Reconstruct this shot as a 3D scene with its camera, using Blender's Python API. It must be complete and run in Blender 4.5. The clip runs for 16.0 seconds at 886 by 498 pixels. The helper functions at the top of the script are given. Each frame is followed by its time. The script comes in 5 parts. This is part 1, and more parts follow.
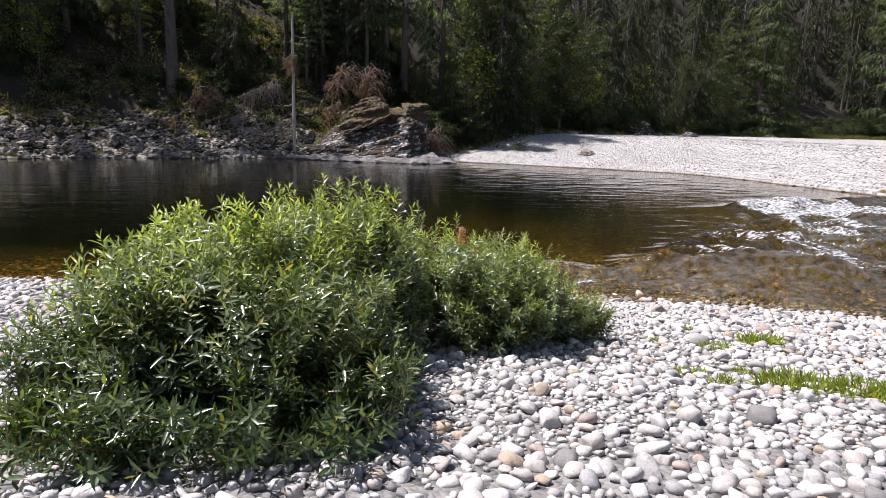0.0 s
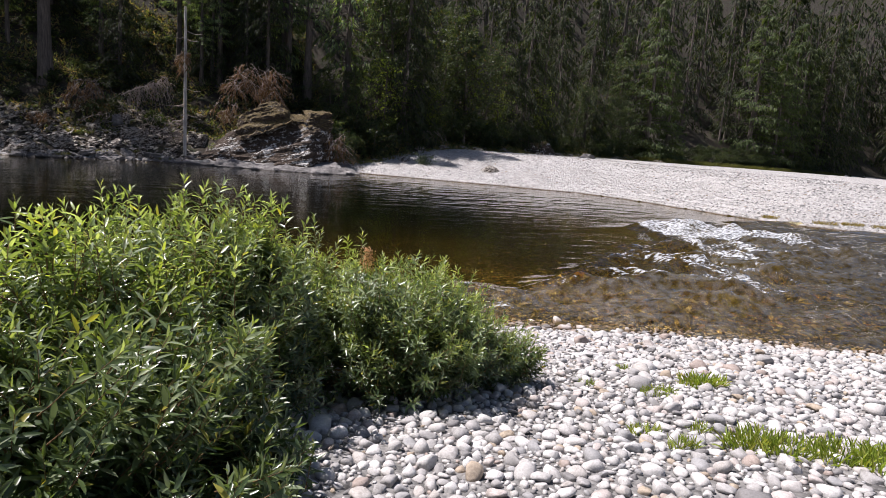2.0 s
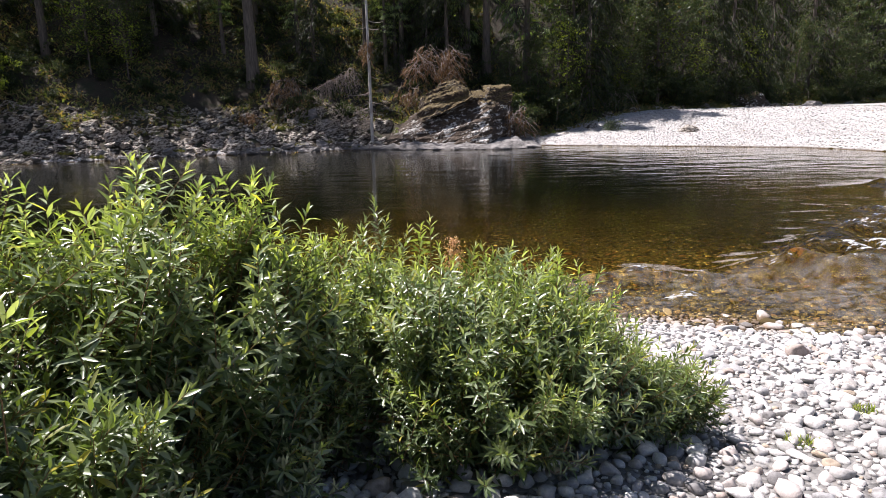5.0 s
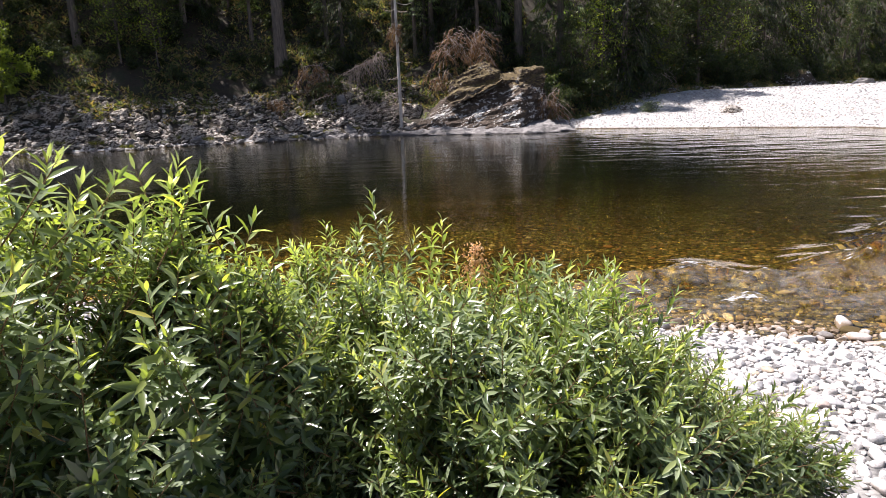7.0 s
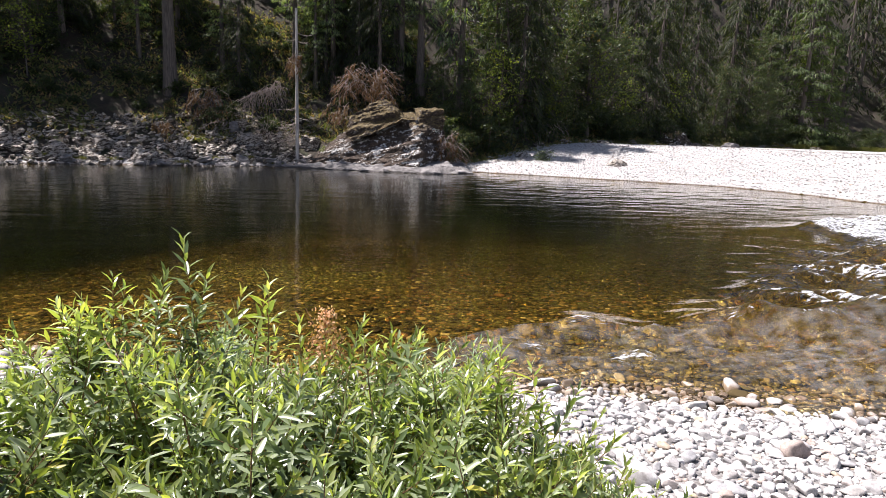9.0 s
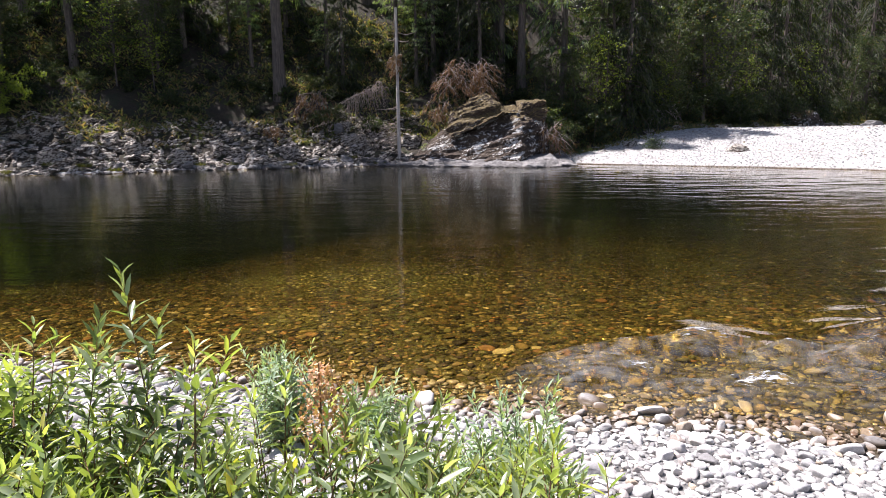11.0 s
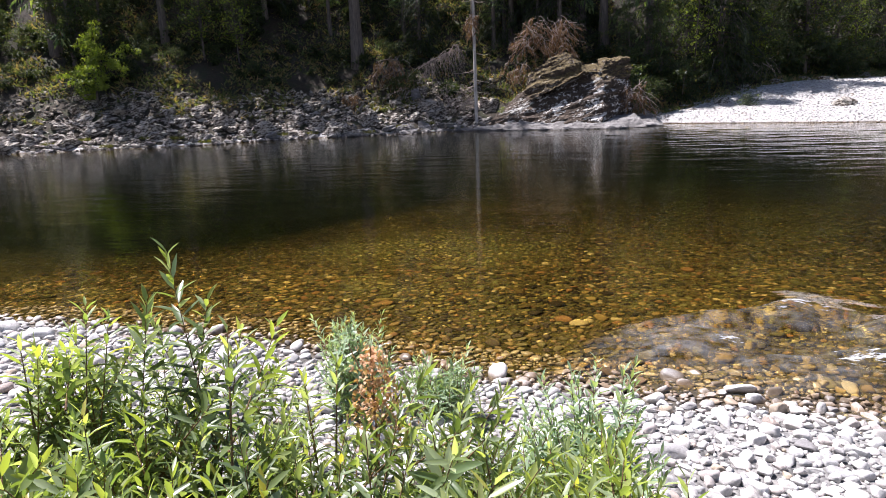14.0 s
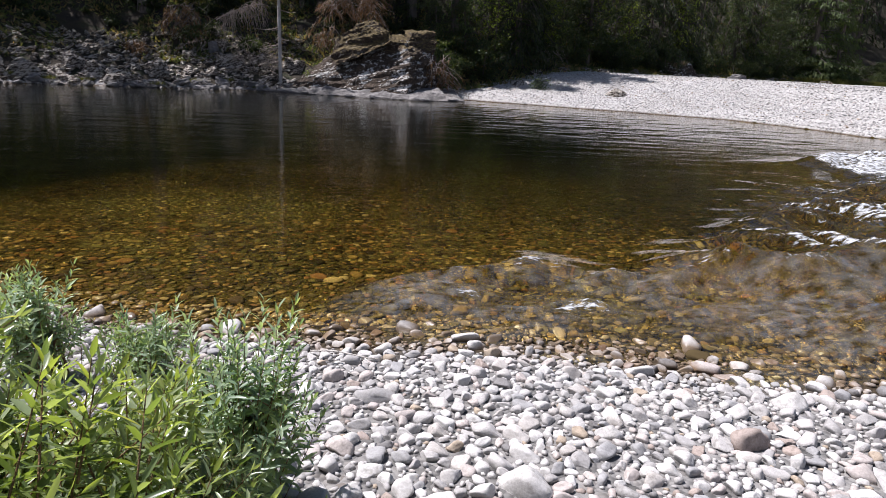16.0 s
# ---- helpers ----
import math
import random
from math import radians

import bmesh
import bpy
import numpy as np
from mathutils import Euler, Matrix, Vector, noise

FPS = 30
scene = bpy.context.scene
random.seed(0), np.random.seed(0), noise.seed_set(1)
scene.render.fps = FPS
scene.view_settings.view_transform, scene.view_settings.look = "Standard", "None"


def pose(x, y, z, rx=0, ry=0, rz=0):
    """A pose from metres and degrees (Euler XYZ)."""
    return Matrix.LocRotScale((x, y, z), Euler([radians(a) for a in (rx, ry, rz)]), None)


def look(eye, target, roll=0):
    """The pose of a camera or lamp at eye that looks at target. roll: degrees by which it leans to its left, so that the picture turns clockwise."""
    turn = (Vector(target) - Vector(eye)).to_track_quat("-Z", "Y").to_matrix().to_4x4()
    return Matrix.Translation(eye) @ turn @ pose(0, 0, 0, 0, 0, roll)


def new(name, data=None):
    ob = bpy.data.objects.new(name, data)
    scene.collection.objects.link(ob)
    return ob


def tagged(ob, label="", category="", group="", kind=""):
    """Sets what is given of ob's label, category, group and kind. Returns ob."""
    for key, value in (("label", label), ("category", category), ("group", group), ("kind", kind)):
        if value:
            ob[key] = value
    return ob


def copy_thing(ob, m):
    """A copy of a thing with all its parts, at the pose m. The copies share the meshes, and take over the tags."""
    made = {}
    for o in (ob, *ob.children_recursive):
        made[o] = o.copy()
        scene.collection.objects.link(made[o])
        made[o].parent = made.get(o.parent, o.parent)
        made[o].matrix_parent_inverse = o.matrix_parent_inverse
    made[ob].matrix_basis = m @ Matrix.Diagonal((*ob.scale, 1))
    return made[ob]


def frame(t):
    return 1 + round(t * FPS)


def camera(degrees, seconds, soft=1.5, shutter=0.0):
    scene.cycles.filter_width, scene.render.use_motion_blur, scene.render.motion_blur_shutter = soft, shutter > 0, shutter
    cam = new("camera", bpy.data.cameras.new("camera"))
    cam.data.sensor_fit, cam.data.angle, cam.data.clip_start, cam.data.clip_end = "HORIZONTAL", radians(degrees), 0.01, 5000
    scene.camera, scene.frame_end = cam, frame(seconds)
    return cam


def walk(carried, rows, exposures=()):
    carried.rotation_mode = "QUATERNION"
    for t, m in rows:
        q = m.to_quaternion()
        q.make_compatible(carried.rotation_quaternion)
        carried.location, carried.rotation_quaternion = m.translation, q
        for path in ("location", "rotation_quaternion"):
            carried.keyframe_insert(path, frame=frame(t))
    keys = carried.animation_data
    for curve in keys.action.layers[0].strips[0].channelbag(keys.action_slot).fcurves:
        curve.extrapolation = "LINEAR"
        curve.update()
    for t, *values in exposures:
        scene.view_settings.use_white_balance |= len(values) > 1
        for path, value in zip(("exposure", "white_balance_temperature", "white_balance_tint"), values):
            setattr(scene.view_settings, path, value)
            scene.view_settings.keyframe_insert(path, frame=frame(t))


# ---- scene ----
cam = camera(71.0, 16.0, soft=0.45)
PATH = [
    (0, (1.58, -0.786, 2.598), (1.975, 1.136, 2.208), 1.9),
    (0.5, (1.585, -0.406, 2.591), (1.969, 1.522, 2.222), 4.4),
    (1, (1.634, -0.196, 2.548), (1.945, 1.743, 2.169), 3.6),
    (1.5, (1.743, 0.044, 2.557), (2.146, 1.978, 2.249), -1.7),
    (2, (1.787, 0.259, 2.49), (2.484, 2.104, 2.16), 4.6),
    (2.5, (1.958, 0.599, 2.406), (2.555, 2.451, 1.947), 4.7),
    (3, (2.12, 0.873, 2.407), (2.597, 2.773, 2.008), 3.5),
    (3.5, (2.328, 1.092, 2.385), (2.608, 3.034, 1.997), 0.9),
    (3.7, (2.395, 1.13, 2.373), (2.603, 3.079, 1.973), -0.6),
    (5.8, (2.895, 1.948, 2.251), (2.922, 3.89, 1.774), -1.2),
    (6, (2.894, 2.011, 2.222), (2.899, 3.937, 1.682), -1.3),
    (6.5, (2.789, 2.125, 2.294), (2.757, 4.047, 1.74), 0.3),
    (7, (2.896, 2.454, 2.259), (2.878, 4.397, 1.788), -2.0),
    (7.5, (3.064, 2.588, 2.257), (2.844, 4.534, 1.847), -1.9),
    (8, (3.113, 2.652, 2.243), (3.017, 4.599, 1.799), 0.3),
    (8.5, (3.005, 2.886, 2.285), (2.977, 4.851, 1.915), 0.8),
    (9, (3.087, 3.105, 2.212), (3.401, 5.048, 1.859), 2.2),
    (9.5, (3.206, 3.357, 2.159), (3.476, 5.306, 1.798), 0.5),
    (9.7, (3.226, 3.447, 2.152), (3.299, 5.417, 1.815), 1.2),
    (11.8, (3.42, 3.845, 2.202), (3.388, 5.798, 1.771), -0.6),
    (12, (3.416, 3.86, 2.197), (3.392, 5.809, 1.749), -0.4),
    (12.5, (3.424, 3.92, 2.185), (3.417, 5.864, 1.712), -0.4),
    (13, (3.421, 3.979, 2.164), (3.336, 5.92, 1.689), -1.7),
    (13.5, (3.397, 3.932, 2.181), (3.179, 5.855, 1.677), -1.4),
    (14, (3.416, 3.93, 2.183), (3.137, 5.852, 1.706), -2.4),
    (14.5, (3.537, 3.876, 2.178), (3.54, 5.829, 1.747), 1.3),
    (15, (3.659, 3.79, 2.14), (3.945, 5.706, 1.64), 0.3),
    (15.5, (3.862, 3.913, 2.061), (4.2, 5.794, 1.472), 4.5),
    (16, (3.992, 4.012, 2.018), (4.307, 5.905, 1.454), 3.2),
]
walk(cam, [(t, look(e, g, r)) for t, e, g, r in PATH],
     [(0, 0.66, 6350, 18), (1.5, 0.54, 6400, 18), (2.6, 0.45, 6400, 18), (3.5, 0.48, 6400, 18), (6, 1.20, 6500, 18), (8, 1.22, 6500, 18), (9.5, 1.08, 6450, 18), (12, 1.26, 6250, 19), (13.5, 1.13, 6230, 19), (14.5, 1.18, 6200, 19), (15.0, 1.12, 6200, 18), (15.5, 0.76, 6200, 18), (16, 0.51, 6200, 17)])

# ---- light ----
SUN_FROM = Vector((-0.58, 0.37, 1.22)).normalized()
world = bpy.data.worlds.new("sky")
scene.world = world
world.use_nodes = True
wn, wl = world.node_tree.nodes, world.node_tree.links
wn.clear()
sky = wn.new("ShaderNodeTexSky")
sky.sky_type = "NISHITA"
sky.sun_disc = False
sky.sun_elevation = math.asin(SUN_FROM.z)
sky.sun_rotation = math.atan2(SUN_FROM.x, SUN_FROM.y)
bg = wn.new("ShaderNodeBackground")
bg.inputs["Strength"].default_value = 0.047
wo = wn.new("ShaderNodeOutputWorld")
wl.new(sky.outputs[0], bg.inputs["Color"])
wl.new(bg.outputs[0], wo.inputs["Surface"])
sun_data = bpy.data.lights.new("sun", "SUN")
sun_data.energy = 5.0
sun_data.angle = radians(0.53)
sun_data.color = (1.0, 0.97, 0.925)
sun = new("sun", sun_data)
sun.matrix_world = look(SUN_FROM * 50, (0, 0, 0))


# ---- materials ----
class Nodes:
    """A node tree with short ways to add to it."""

    def __init__(self, name):
        self.mat = bpy.data.materials.new(name)
        self.mat.use_nodes = True
        self.tree = self.mat.node_tree
        self.tree.nodes.clear()
        self.out = self.tree.nodes.new("ShaderNodeOutputMaterial")

    def add(self, kind, values=None, operation="", blend="", attribute=""):
        n = self.tree.nodes.new(kind)
        if operation:
            n.operation = operation
        if blend:
            n.data_type, n.blend_type = "RGBA", blend
        if attribute:
            n.attribute_name = attribute
        for k, v in (values or {}).items():
            if isinstance(v, bpy.types.NodeSocket):
                self.tree.links.new(v, n.inputs[k])
            else:
                n.inputs[k].default_value = v
        return n

    def math(self, op, a, b=0.0, clamp=False):
        n = self.add("ShaderNodeMath", {0: a, 1: b}, operation=op)
        n.use_clamp = clamp
        return n.outputs[0]

    def ramp(self, fac, stops, mode="LINEAR"):
        n = self.add("ShaderNodeValToRGB", {"Fac": fac})
        n.color_ramp.interpolation = mode
        els = n.color_ramp.elements
        while len(els) < len(stops):
            els.new(0.5)
        for e, (p, c) in zip(els, stops):
            e.position = p
            e.color = (*c, 1) if len(c) == 3 else c
        return n.outputs["Color"]

    def mix(self, fac, a, b, blend="MIX"):
        n = self.add("ShaderNodeMix", {"Factor": fac}, blend=blend)
        for i, v in ((6, a), (7, b)):
            if isinstance(v, bpy.types.NodeSocket):
                self.tree.links.new(v, n.inputs[i])
            else:
                n.inputs[i].default_value = (*v, 1)
        return n.outputs[2]

    def noise(self, scale, detail=3.0, rough=0.55, vector=None):
        v = {"Scale": scale, "Detail": detail, "Roughness": rough}
        if vector is not None:
            v["Vector"] = vector
        return self.add("ShaderNodeTexNoise", v).outputs["Fac"]

    def position(self):
        return self.add("ShaderNodeNewGeometry").outputs["Position"]

    def scaled(self, vec, s, rot=0.0):
        return self.add("ShaderNodeMapping", {"Vector": vec, "Scale": s, "Rotation": (0, 0, rot)}).outputs[0]

    def axis(self, vec):
        return self.add("ShaderNodeSeparateXYZ", {0: vec}).outputs

    def bump(self, height, strength, distance, normal=None):
        v = {"Height": height, "Strength": strength, "Distance": distance}
        if normal is not None:
            v["Normal"] = normal
        return self.add("ShaderNodeBump", v).outputs[0]

    def chance(self):
        """A random number for each separate object and each loose island."""
        a = self.add("ShaderNodeObjectInfo").outputs["Random"]
        b = self.add("ShaderNodeNewGeometry").outputs["Random Per Island"]
        return self.math("FRACT", self.math("ADD", a, b))

    def end(self, shader):
        self.tree.links.new(shader, self.out.inputs["Surface"])
        return self.mat


# bed colour dims from shallows to pool, standing in for light lost in water
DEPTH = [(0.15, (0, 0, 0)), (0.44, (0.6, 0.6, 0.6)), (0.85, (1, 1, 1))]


def stone_material(name, stops, wet=True, lichen=0.0, deep=False):
    n = Nodes(name)
    r = n.chance()
    pos = n.position()
    base = n.ramp(r, stops, "CONSTANT")
    fine = n.noise(85, 4, 0.6, pos)
    mid = n.noise(16, 3, 0.6, pos)
    base = n.mix(0.35, base, n.ramp(mid, [(0.3, (0.42, 0.40, 0.37)), (0.7, (1.0, 1.0, 1.0))]), "MULTIPLY")
    base = n.mix(0.35, base, n.ramp(fine, [(0.35, (0.45, 0.43, 0.4)), (0.6, (1, 1, 1))]), "MULTIPLY")
    # darker crusts on some stones
    crust = n.math("MULTIPLY", n.math("SUBTRACT", n.noise(30, 4, 0.6, pos), 0.52), 8.0, True)
    crust = n.math("MULTIPLY", crust, n.math("GREATER_THAN", n.math("FRACT", n.math("MULTIPLY", r, 7.3)), 0.6))
    base = n.mix(n.math("MULTIPLY", crust, 0.4), base, n.mix(1.0, base, (0.35, 0.32, 0.29), "MULTIPLY"))
    rough = 0.78
    if wet:
        z = n.axis(pos)[2]
        edge = n.math("ADD", z, n.math("MULTIPLY", n.noise(3, 2, 0.5, pos), -0.07))
        w = n.math("SUBTRACT", 1.0, n.math("MULTIPLY", n.math("ADD", edge, 0.02), 22.0, True), True)
        base = n.mix(w, base, n.mix(1.0, base, (0.42, 0.32, 0.22), "MULTIPLY"))
        rough = n.math("SUBTRACT", 0.78, n.math("MULTIPLY", w, 0.5))
    if deep:
        pale = n.math("MULTIPLY", n.math("SUBTRACT", n.noise(0.5, 2, 0.5, pos), 0.56), 8.0, True)
        # a paler greenish patch of the bed around one point
        away = n.add("ShaderNodeVectorMath", {0: n.add("ShaderNodeVectorMath", {0: pos, 1: (-2.0, -13.6, 0.0)}, operation="ADD").outputs[0], 1: (0.36, 0.62, 0.0)}, operation="MULTIPLY").outputs[0]
        away = n.add("ShaderNodeVectorMath", {0: away}, operation="LENGTH").outputs["Value"]
        bare = n.math("MULTIPLY", n.math("SUBTRACT", 1.25, n.math("ADD", away, n.math("MULTIPLY", n.noise(1.6, 3, 0.6, pos), 0.6))), 2.0, True)
        base = n.mix(n.math("MULTIPLY", pale, 0.35), base, (0.15, 0.13, 0.04))
        # lighter tan stones where the stream runs thin
        thin = n.math("MULTIPLY", n.math("ADD", n.axis(pos)[2], 0.22), 7.0, True)
        base = n.mix(n.math("MULTIPLY", thin, 0.6), base, n.mix(0.55, n.mix(1.0, base, (1.5, 1.5, 1.9), "MULTIPLY"), (0.13, 0.088, 0.055)))
        # light lost with depth, put into the stone colour
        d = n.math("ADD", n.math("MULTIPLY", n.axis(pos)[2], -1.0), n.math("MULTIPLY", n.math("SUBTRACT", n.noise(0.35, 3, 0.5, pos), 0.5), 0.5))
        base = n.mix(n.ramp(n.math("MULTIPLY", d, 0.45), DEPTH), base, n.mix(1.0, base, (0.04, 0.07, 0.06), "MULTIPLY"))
        base = n.mix(n.math("MULTIPLY", bare, 0.5), base, n.mix(0.6, n.mix(1.0, base, (2.6, 2.8, 2.2), "MULTIPLY"), (0.15, 0.145, 0.045)))
    if lichen:
        l = n.noise(2.2, 5, 0.65, pos)
        base = n.mix(n.ramp(l, [(0.52, (0, 0, 0)), (0.62, (lichen, lichen, lichen))]), base, (0.17, 0.13, 0.04))
    b = n.bump(n.math("ADD", fine, n.math("MULTIPLY", mid, 1.5)), 0.35, 0.006)
    p = n.add("ShaderNodeBsdfPrincipled", {"Base Color": base, "Roughness": rough, "Normal": b, "Specular IOR Level": 0.0 if deep else 0.4})
    return n.end(p.outputs[0])


DRY = [(0.0, (0.56, 0.54, 0.53)), (0.14, (0.45, 0.435, 0.43)), (0.26, (0.65, 0.63, 0.615)), (0.46, (0.56, 0.525, 0.50)),
       (0.54, (0.40, 0.395, 0.40)), (0.62, (0.70, 0.685, 0.675)), (0.80, (0.58, 0.52, 0.495)), (0.87, (0.26, 0.25, 0.25)),
       (0.90, (0.50, 0.41, 0.32)), (0.93, (0.46, 0.38, 0.34)), (0.96, (0.63, 0.60, 0.58))]
BED = [(0.0, (0.066, 0.040, 0.012)), (0.14, (0.150, 0.092, 0.026)), (0.30, (0.022, 0.015, 0.007)), (0.44, (0.190, 0.124, 0.036)),
       (0.56, (0.056, 0.046, 0.014)), (0.68, (0.150, 0.070, 0.022)), (0.76, (0.100, 0.082, 0.024)), (0.88, (0.30, 0.22, 0.09)), (0.93, (0.018, 0.013, 0.006))]
stone_dry = stone_material("river_stone", DRY)
stone_bed = stone_material("depth_dimmed_algae_stone", BED, wet=False, deep=True)


def gravel_material(name, wet, tone=1.0):
    """Gravel between and beyond the single stones."""
    n = Nodes(name)
    pos = n.position()
    vor = n.add("ShaderNodeTexVoronoi", {"Vector": pos, "Scale": 8.5, "Randomness": 1.0})
    cell = n.axis(n.add("ShaderNodeVectorMath", {0: vor.outputs["Color"]}).outputs[0])[0]
    vor2 = n.add("ShaderNodeTexVoronoi", {"Vector": pos, "Scale": 26.0, "Randomness": 1.0})
    cell2 = n.axis(vor2.outputs["Color"])[0]
    both = n.math("ADD", n.math("MULTIPLY", cell, 0.6), n.math("MULTIPLY", cell2, 0.4))
    if wet:
        z = n.axis(pos)[2]
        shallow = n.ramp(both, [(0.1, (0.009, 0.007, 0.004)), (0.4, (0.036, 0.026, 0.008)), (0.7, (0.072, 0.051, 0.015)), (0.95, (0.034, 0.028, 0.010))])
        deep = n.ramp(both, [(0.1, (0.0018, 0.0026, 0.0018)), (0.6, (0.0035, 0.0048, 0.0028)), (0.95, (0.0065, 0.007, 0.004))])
        # the same dimming with depth, painted into the gravel colour
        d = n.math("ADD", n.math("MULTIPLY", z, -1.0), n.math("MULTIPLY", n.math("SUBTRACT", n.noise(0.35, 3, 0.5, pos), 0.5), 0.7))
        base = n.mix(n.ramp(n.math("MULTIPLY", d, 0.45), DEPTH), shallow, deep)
    else:
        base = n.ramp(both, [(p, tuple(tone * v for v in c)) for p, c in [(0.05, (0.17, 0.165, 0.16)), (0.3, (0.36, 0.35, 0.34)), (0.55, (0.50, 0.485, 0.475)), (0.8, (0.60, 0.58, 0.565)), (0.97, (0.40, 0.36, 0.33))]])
    if not wet:
        w = n.math("SUBTRACT", 1.0, n.math("MULTIPLY", n.math("SUBTRACT", n.axis(pos)[2], 0.015), 14.0, True), True)
        base = n.mix(w, base, n.mix(1.0, base, (0.22, 0.16, 0.09), "MULTIPLY"))
    patch = n.noise(0.6, 4, 0.6, pos)
    base = n.mix(0.4, base, n.ramp(patch, [(0.3, (0.55, 0.52, 0.48)), (0.7, (1, 1, 1))]), "MULTIPLY")
    h = n.math("SUBTRACT", n.math("MULTIPLY", vor.outputs["Distance"], -1.0), n.math("MULTIPLY", vor2.outputs["Distance"], 0.4))
    p = n.add("ShaderNodeBsdfPrincipled", {"Base Color": base, "Roughness": 0.85, "Normal": n.bump(h, 0.9, 0.06), "Specular IOR Level": 0.0 if wet else 0.3})
    return n.end(p.outputs[0])


gravel = gravel_material("gravel", False)
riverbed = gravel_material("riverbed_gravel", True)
# gravel at half tone: shade between the stones put into its colour
gap_shade = gravel_material("gap_shade_gravel", False, 0.5)


def soil_material():
    n = Nodes("forest_soil")
    pos = n.position()
    a, b = n.noise(1.1, 5, 0.6, pos), n.noise(9, 4, 0.65, pos)
    base = n.ramp(a, [(0.3, (0.020, 0.016, 0.010)), (0.5, (0.052, 0.038, 0.023)), (0.6, (0.032, 0.038, 0.014)), (0.75, (0.080, 0.052, 0.031))])
    base = n.mix(0.6, base, n.ramp(b, [(0.3, (0.3, 0.28, 0.25)), (0.65, (1, 1, 1))]), "MULTIPLY")
    p = n.add("ShaderNodeBsdfPrincipled", {"Base Color": base, "Roughness": 0.95, "Normal": n.bump(b, 0.8, 0.12)})
    return n.end(p.outputs[0])


soil = soil_material()


def bank_rock_material(name, dark, pale, moss, tilt=0.0):
    n = Nodes(name)
    pos = n.position()
    turned = n.add("ShaderNodeMapping", {"Vector": pos, "Rotation": (0, tilt, 0)}).outputs[0]
    lay = n.scaled(turned, (0.7, 0.7, 3.4))
    a, b, c = n.noise(1.3, 6, 0.65, lay), n.noise(7, 5, 0.65, pos), n.noise(0.9, 4, 0.6, pos)
    base = n.ramp(n.math("ADD", n.math("MULTIPLY", a, 0.6), n.math("MULTIPLY", b, 0.4)),
                  [(0.40, dark), (0.51, tuple(0.7 * u + 0.3 * v for u, v in zip(dark, pale))), (0.585, pale), (0.72, tuple(0.8 * v for v in pale))])
    up = n.axis(n.add("ShaderNodeNewGeometry").outputs["Normal"])[2]
    m = n.math("MULTIPLY", n.math("MULTIPLY", n.math("SUBTRACT", c, 0.44), 9.0, True), n.math("MULTIPLY", up, 1.4, True))
    m = n.math("MULTIPLY", m, n.math("MULTIPLY", n.math("SUBTRACT", n.axis(pos)[2], 0.35), 1.6, True))
    base = n.mix(n.math("MULTIPLY", m, moss), base, n.ramp(b, [(0.35, (0.07, 0.052, 0.014)), (0.65, (0.17, 0.125, 0.035))]))
    w = n.math("SUBTRACT", 1.0, n.math("MULTIPLY", n.math("SUBTRACT", n.axis(pos)[2], 0.02), 9.0, True), True)
    base = n.mix(n.math("MULTIPLY", w, 0.75), base, n.mix(1.0, base, (0.35, 0.31, 0.27), "MULTIPLY"))
    p = n.add("ShaderNodeBsdfPrincipled", {"Base Color": base, "Roughness": 0.85, "Normal": n.bump(n.math("ADD", a, b), 0.9, 0.12)})
    return n.end(p.outputs[0])




def crusted_rock(name, grain, crust_from, crust_colour, moss, moss_from=0.66, moss_low=1.5):
    """Dark broken rock with pale lichen crusts and, where moss is set, brown moss on its upper faces."""
    n = Nodes(name)
    pos = n.position()
    turned = n.add("ShaderNodeMapping", {"Vector": pos, "Rotation": (0, 0.32, 0)}).outputs[0]
    lay, fine, wide = n.noise(1.5 * grain, 6, 0.68, n.scaled(turned, (0.7, 0.7, 2.6))), n.noise(6 * grain, 6, 0.7, pos), n.noise(0.8, 4, 0.6, pos)
    base = n.ramp(fine, [(0.35, (0.024, 0.016, 0.010)), (0.55, (0.082, 0.056, 0.038)), (0.7, (0.17, 0.128, 0.095))])
    crust = n.math("MULTIPLY", n.math("SUBTRACT", n.math("ADD", n.math("MULTIPLY", lay, 0.6), n.math("MULTIPLY", fine, 0.4)), crust_from), 22.0, True)
    base = n.mix(crust, base, crust_colour)
    if moss:
        up = n.axis(n.add("ShaderNodeNewGeometry").outputs["Normal"])[2]
        m = n.math("MULTIPLY", n.math("SUBTRACT", n.math("ADD", n.math("MULTIPLY", up, 0.5), wide), moss_from), 7.0, True)
        m = n.math("MULTIPLY", m, n.math("MULTIPLY", n.math("SUBTRACT", n.axis(pos)[2], moss_low), 1.1, True))
        base = n.mix(n.math("MULTIPLY", m, moss), base, n.ramp(fine, [(0.35, (0.06, 0.040, 0.016)), (0.55, (0.15, 0.108, 0.038)), (0.7, (0.25, 0.19, 0.075))]))
    p = n.add("ShaderNodeBsdfPrincipled", {"Base Color": base, "Roughness": 0.9, "Normal": n.bump(n.math("ADD", lay, fine), 1.0, 0.16)})
    return n.end(p.outputs[0])


ledge_rock = bank_rock_material("ledge_rock", (0.11, 0.102, 0.098), (0.29, 0.272, 0.262), 0.0)
cliff_rock = crusted_rock("cliff_rock", 1.0, 0.52, (0.62, 0.60, 0.57), 0.9, 0.78, 2.2)
mossy_rock = crusted_rock("mossy_rock", 1.3, 0.56, (0.44, 0.41, 0.36), 0.85, 0.56)
# bank crust widened and brightened, painting sun onto the rock faces
bank_rock = crusted_rock("bank_rock", 3.0, 0.475, (0.62, 0.56, 0.49), 0.5)


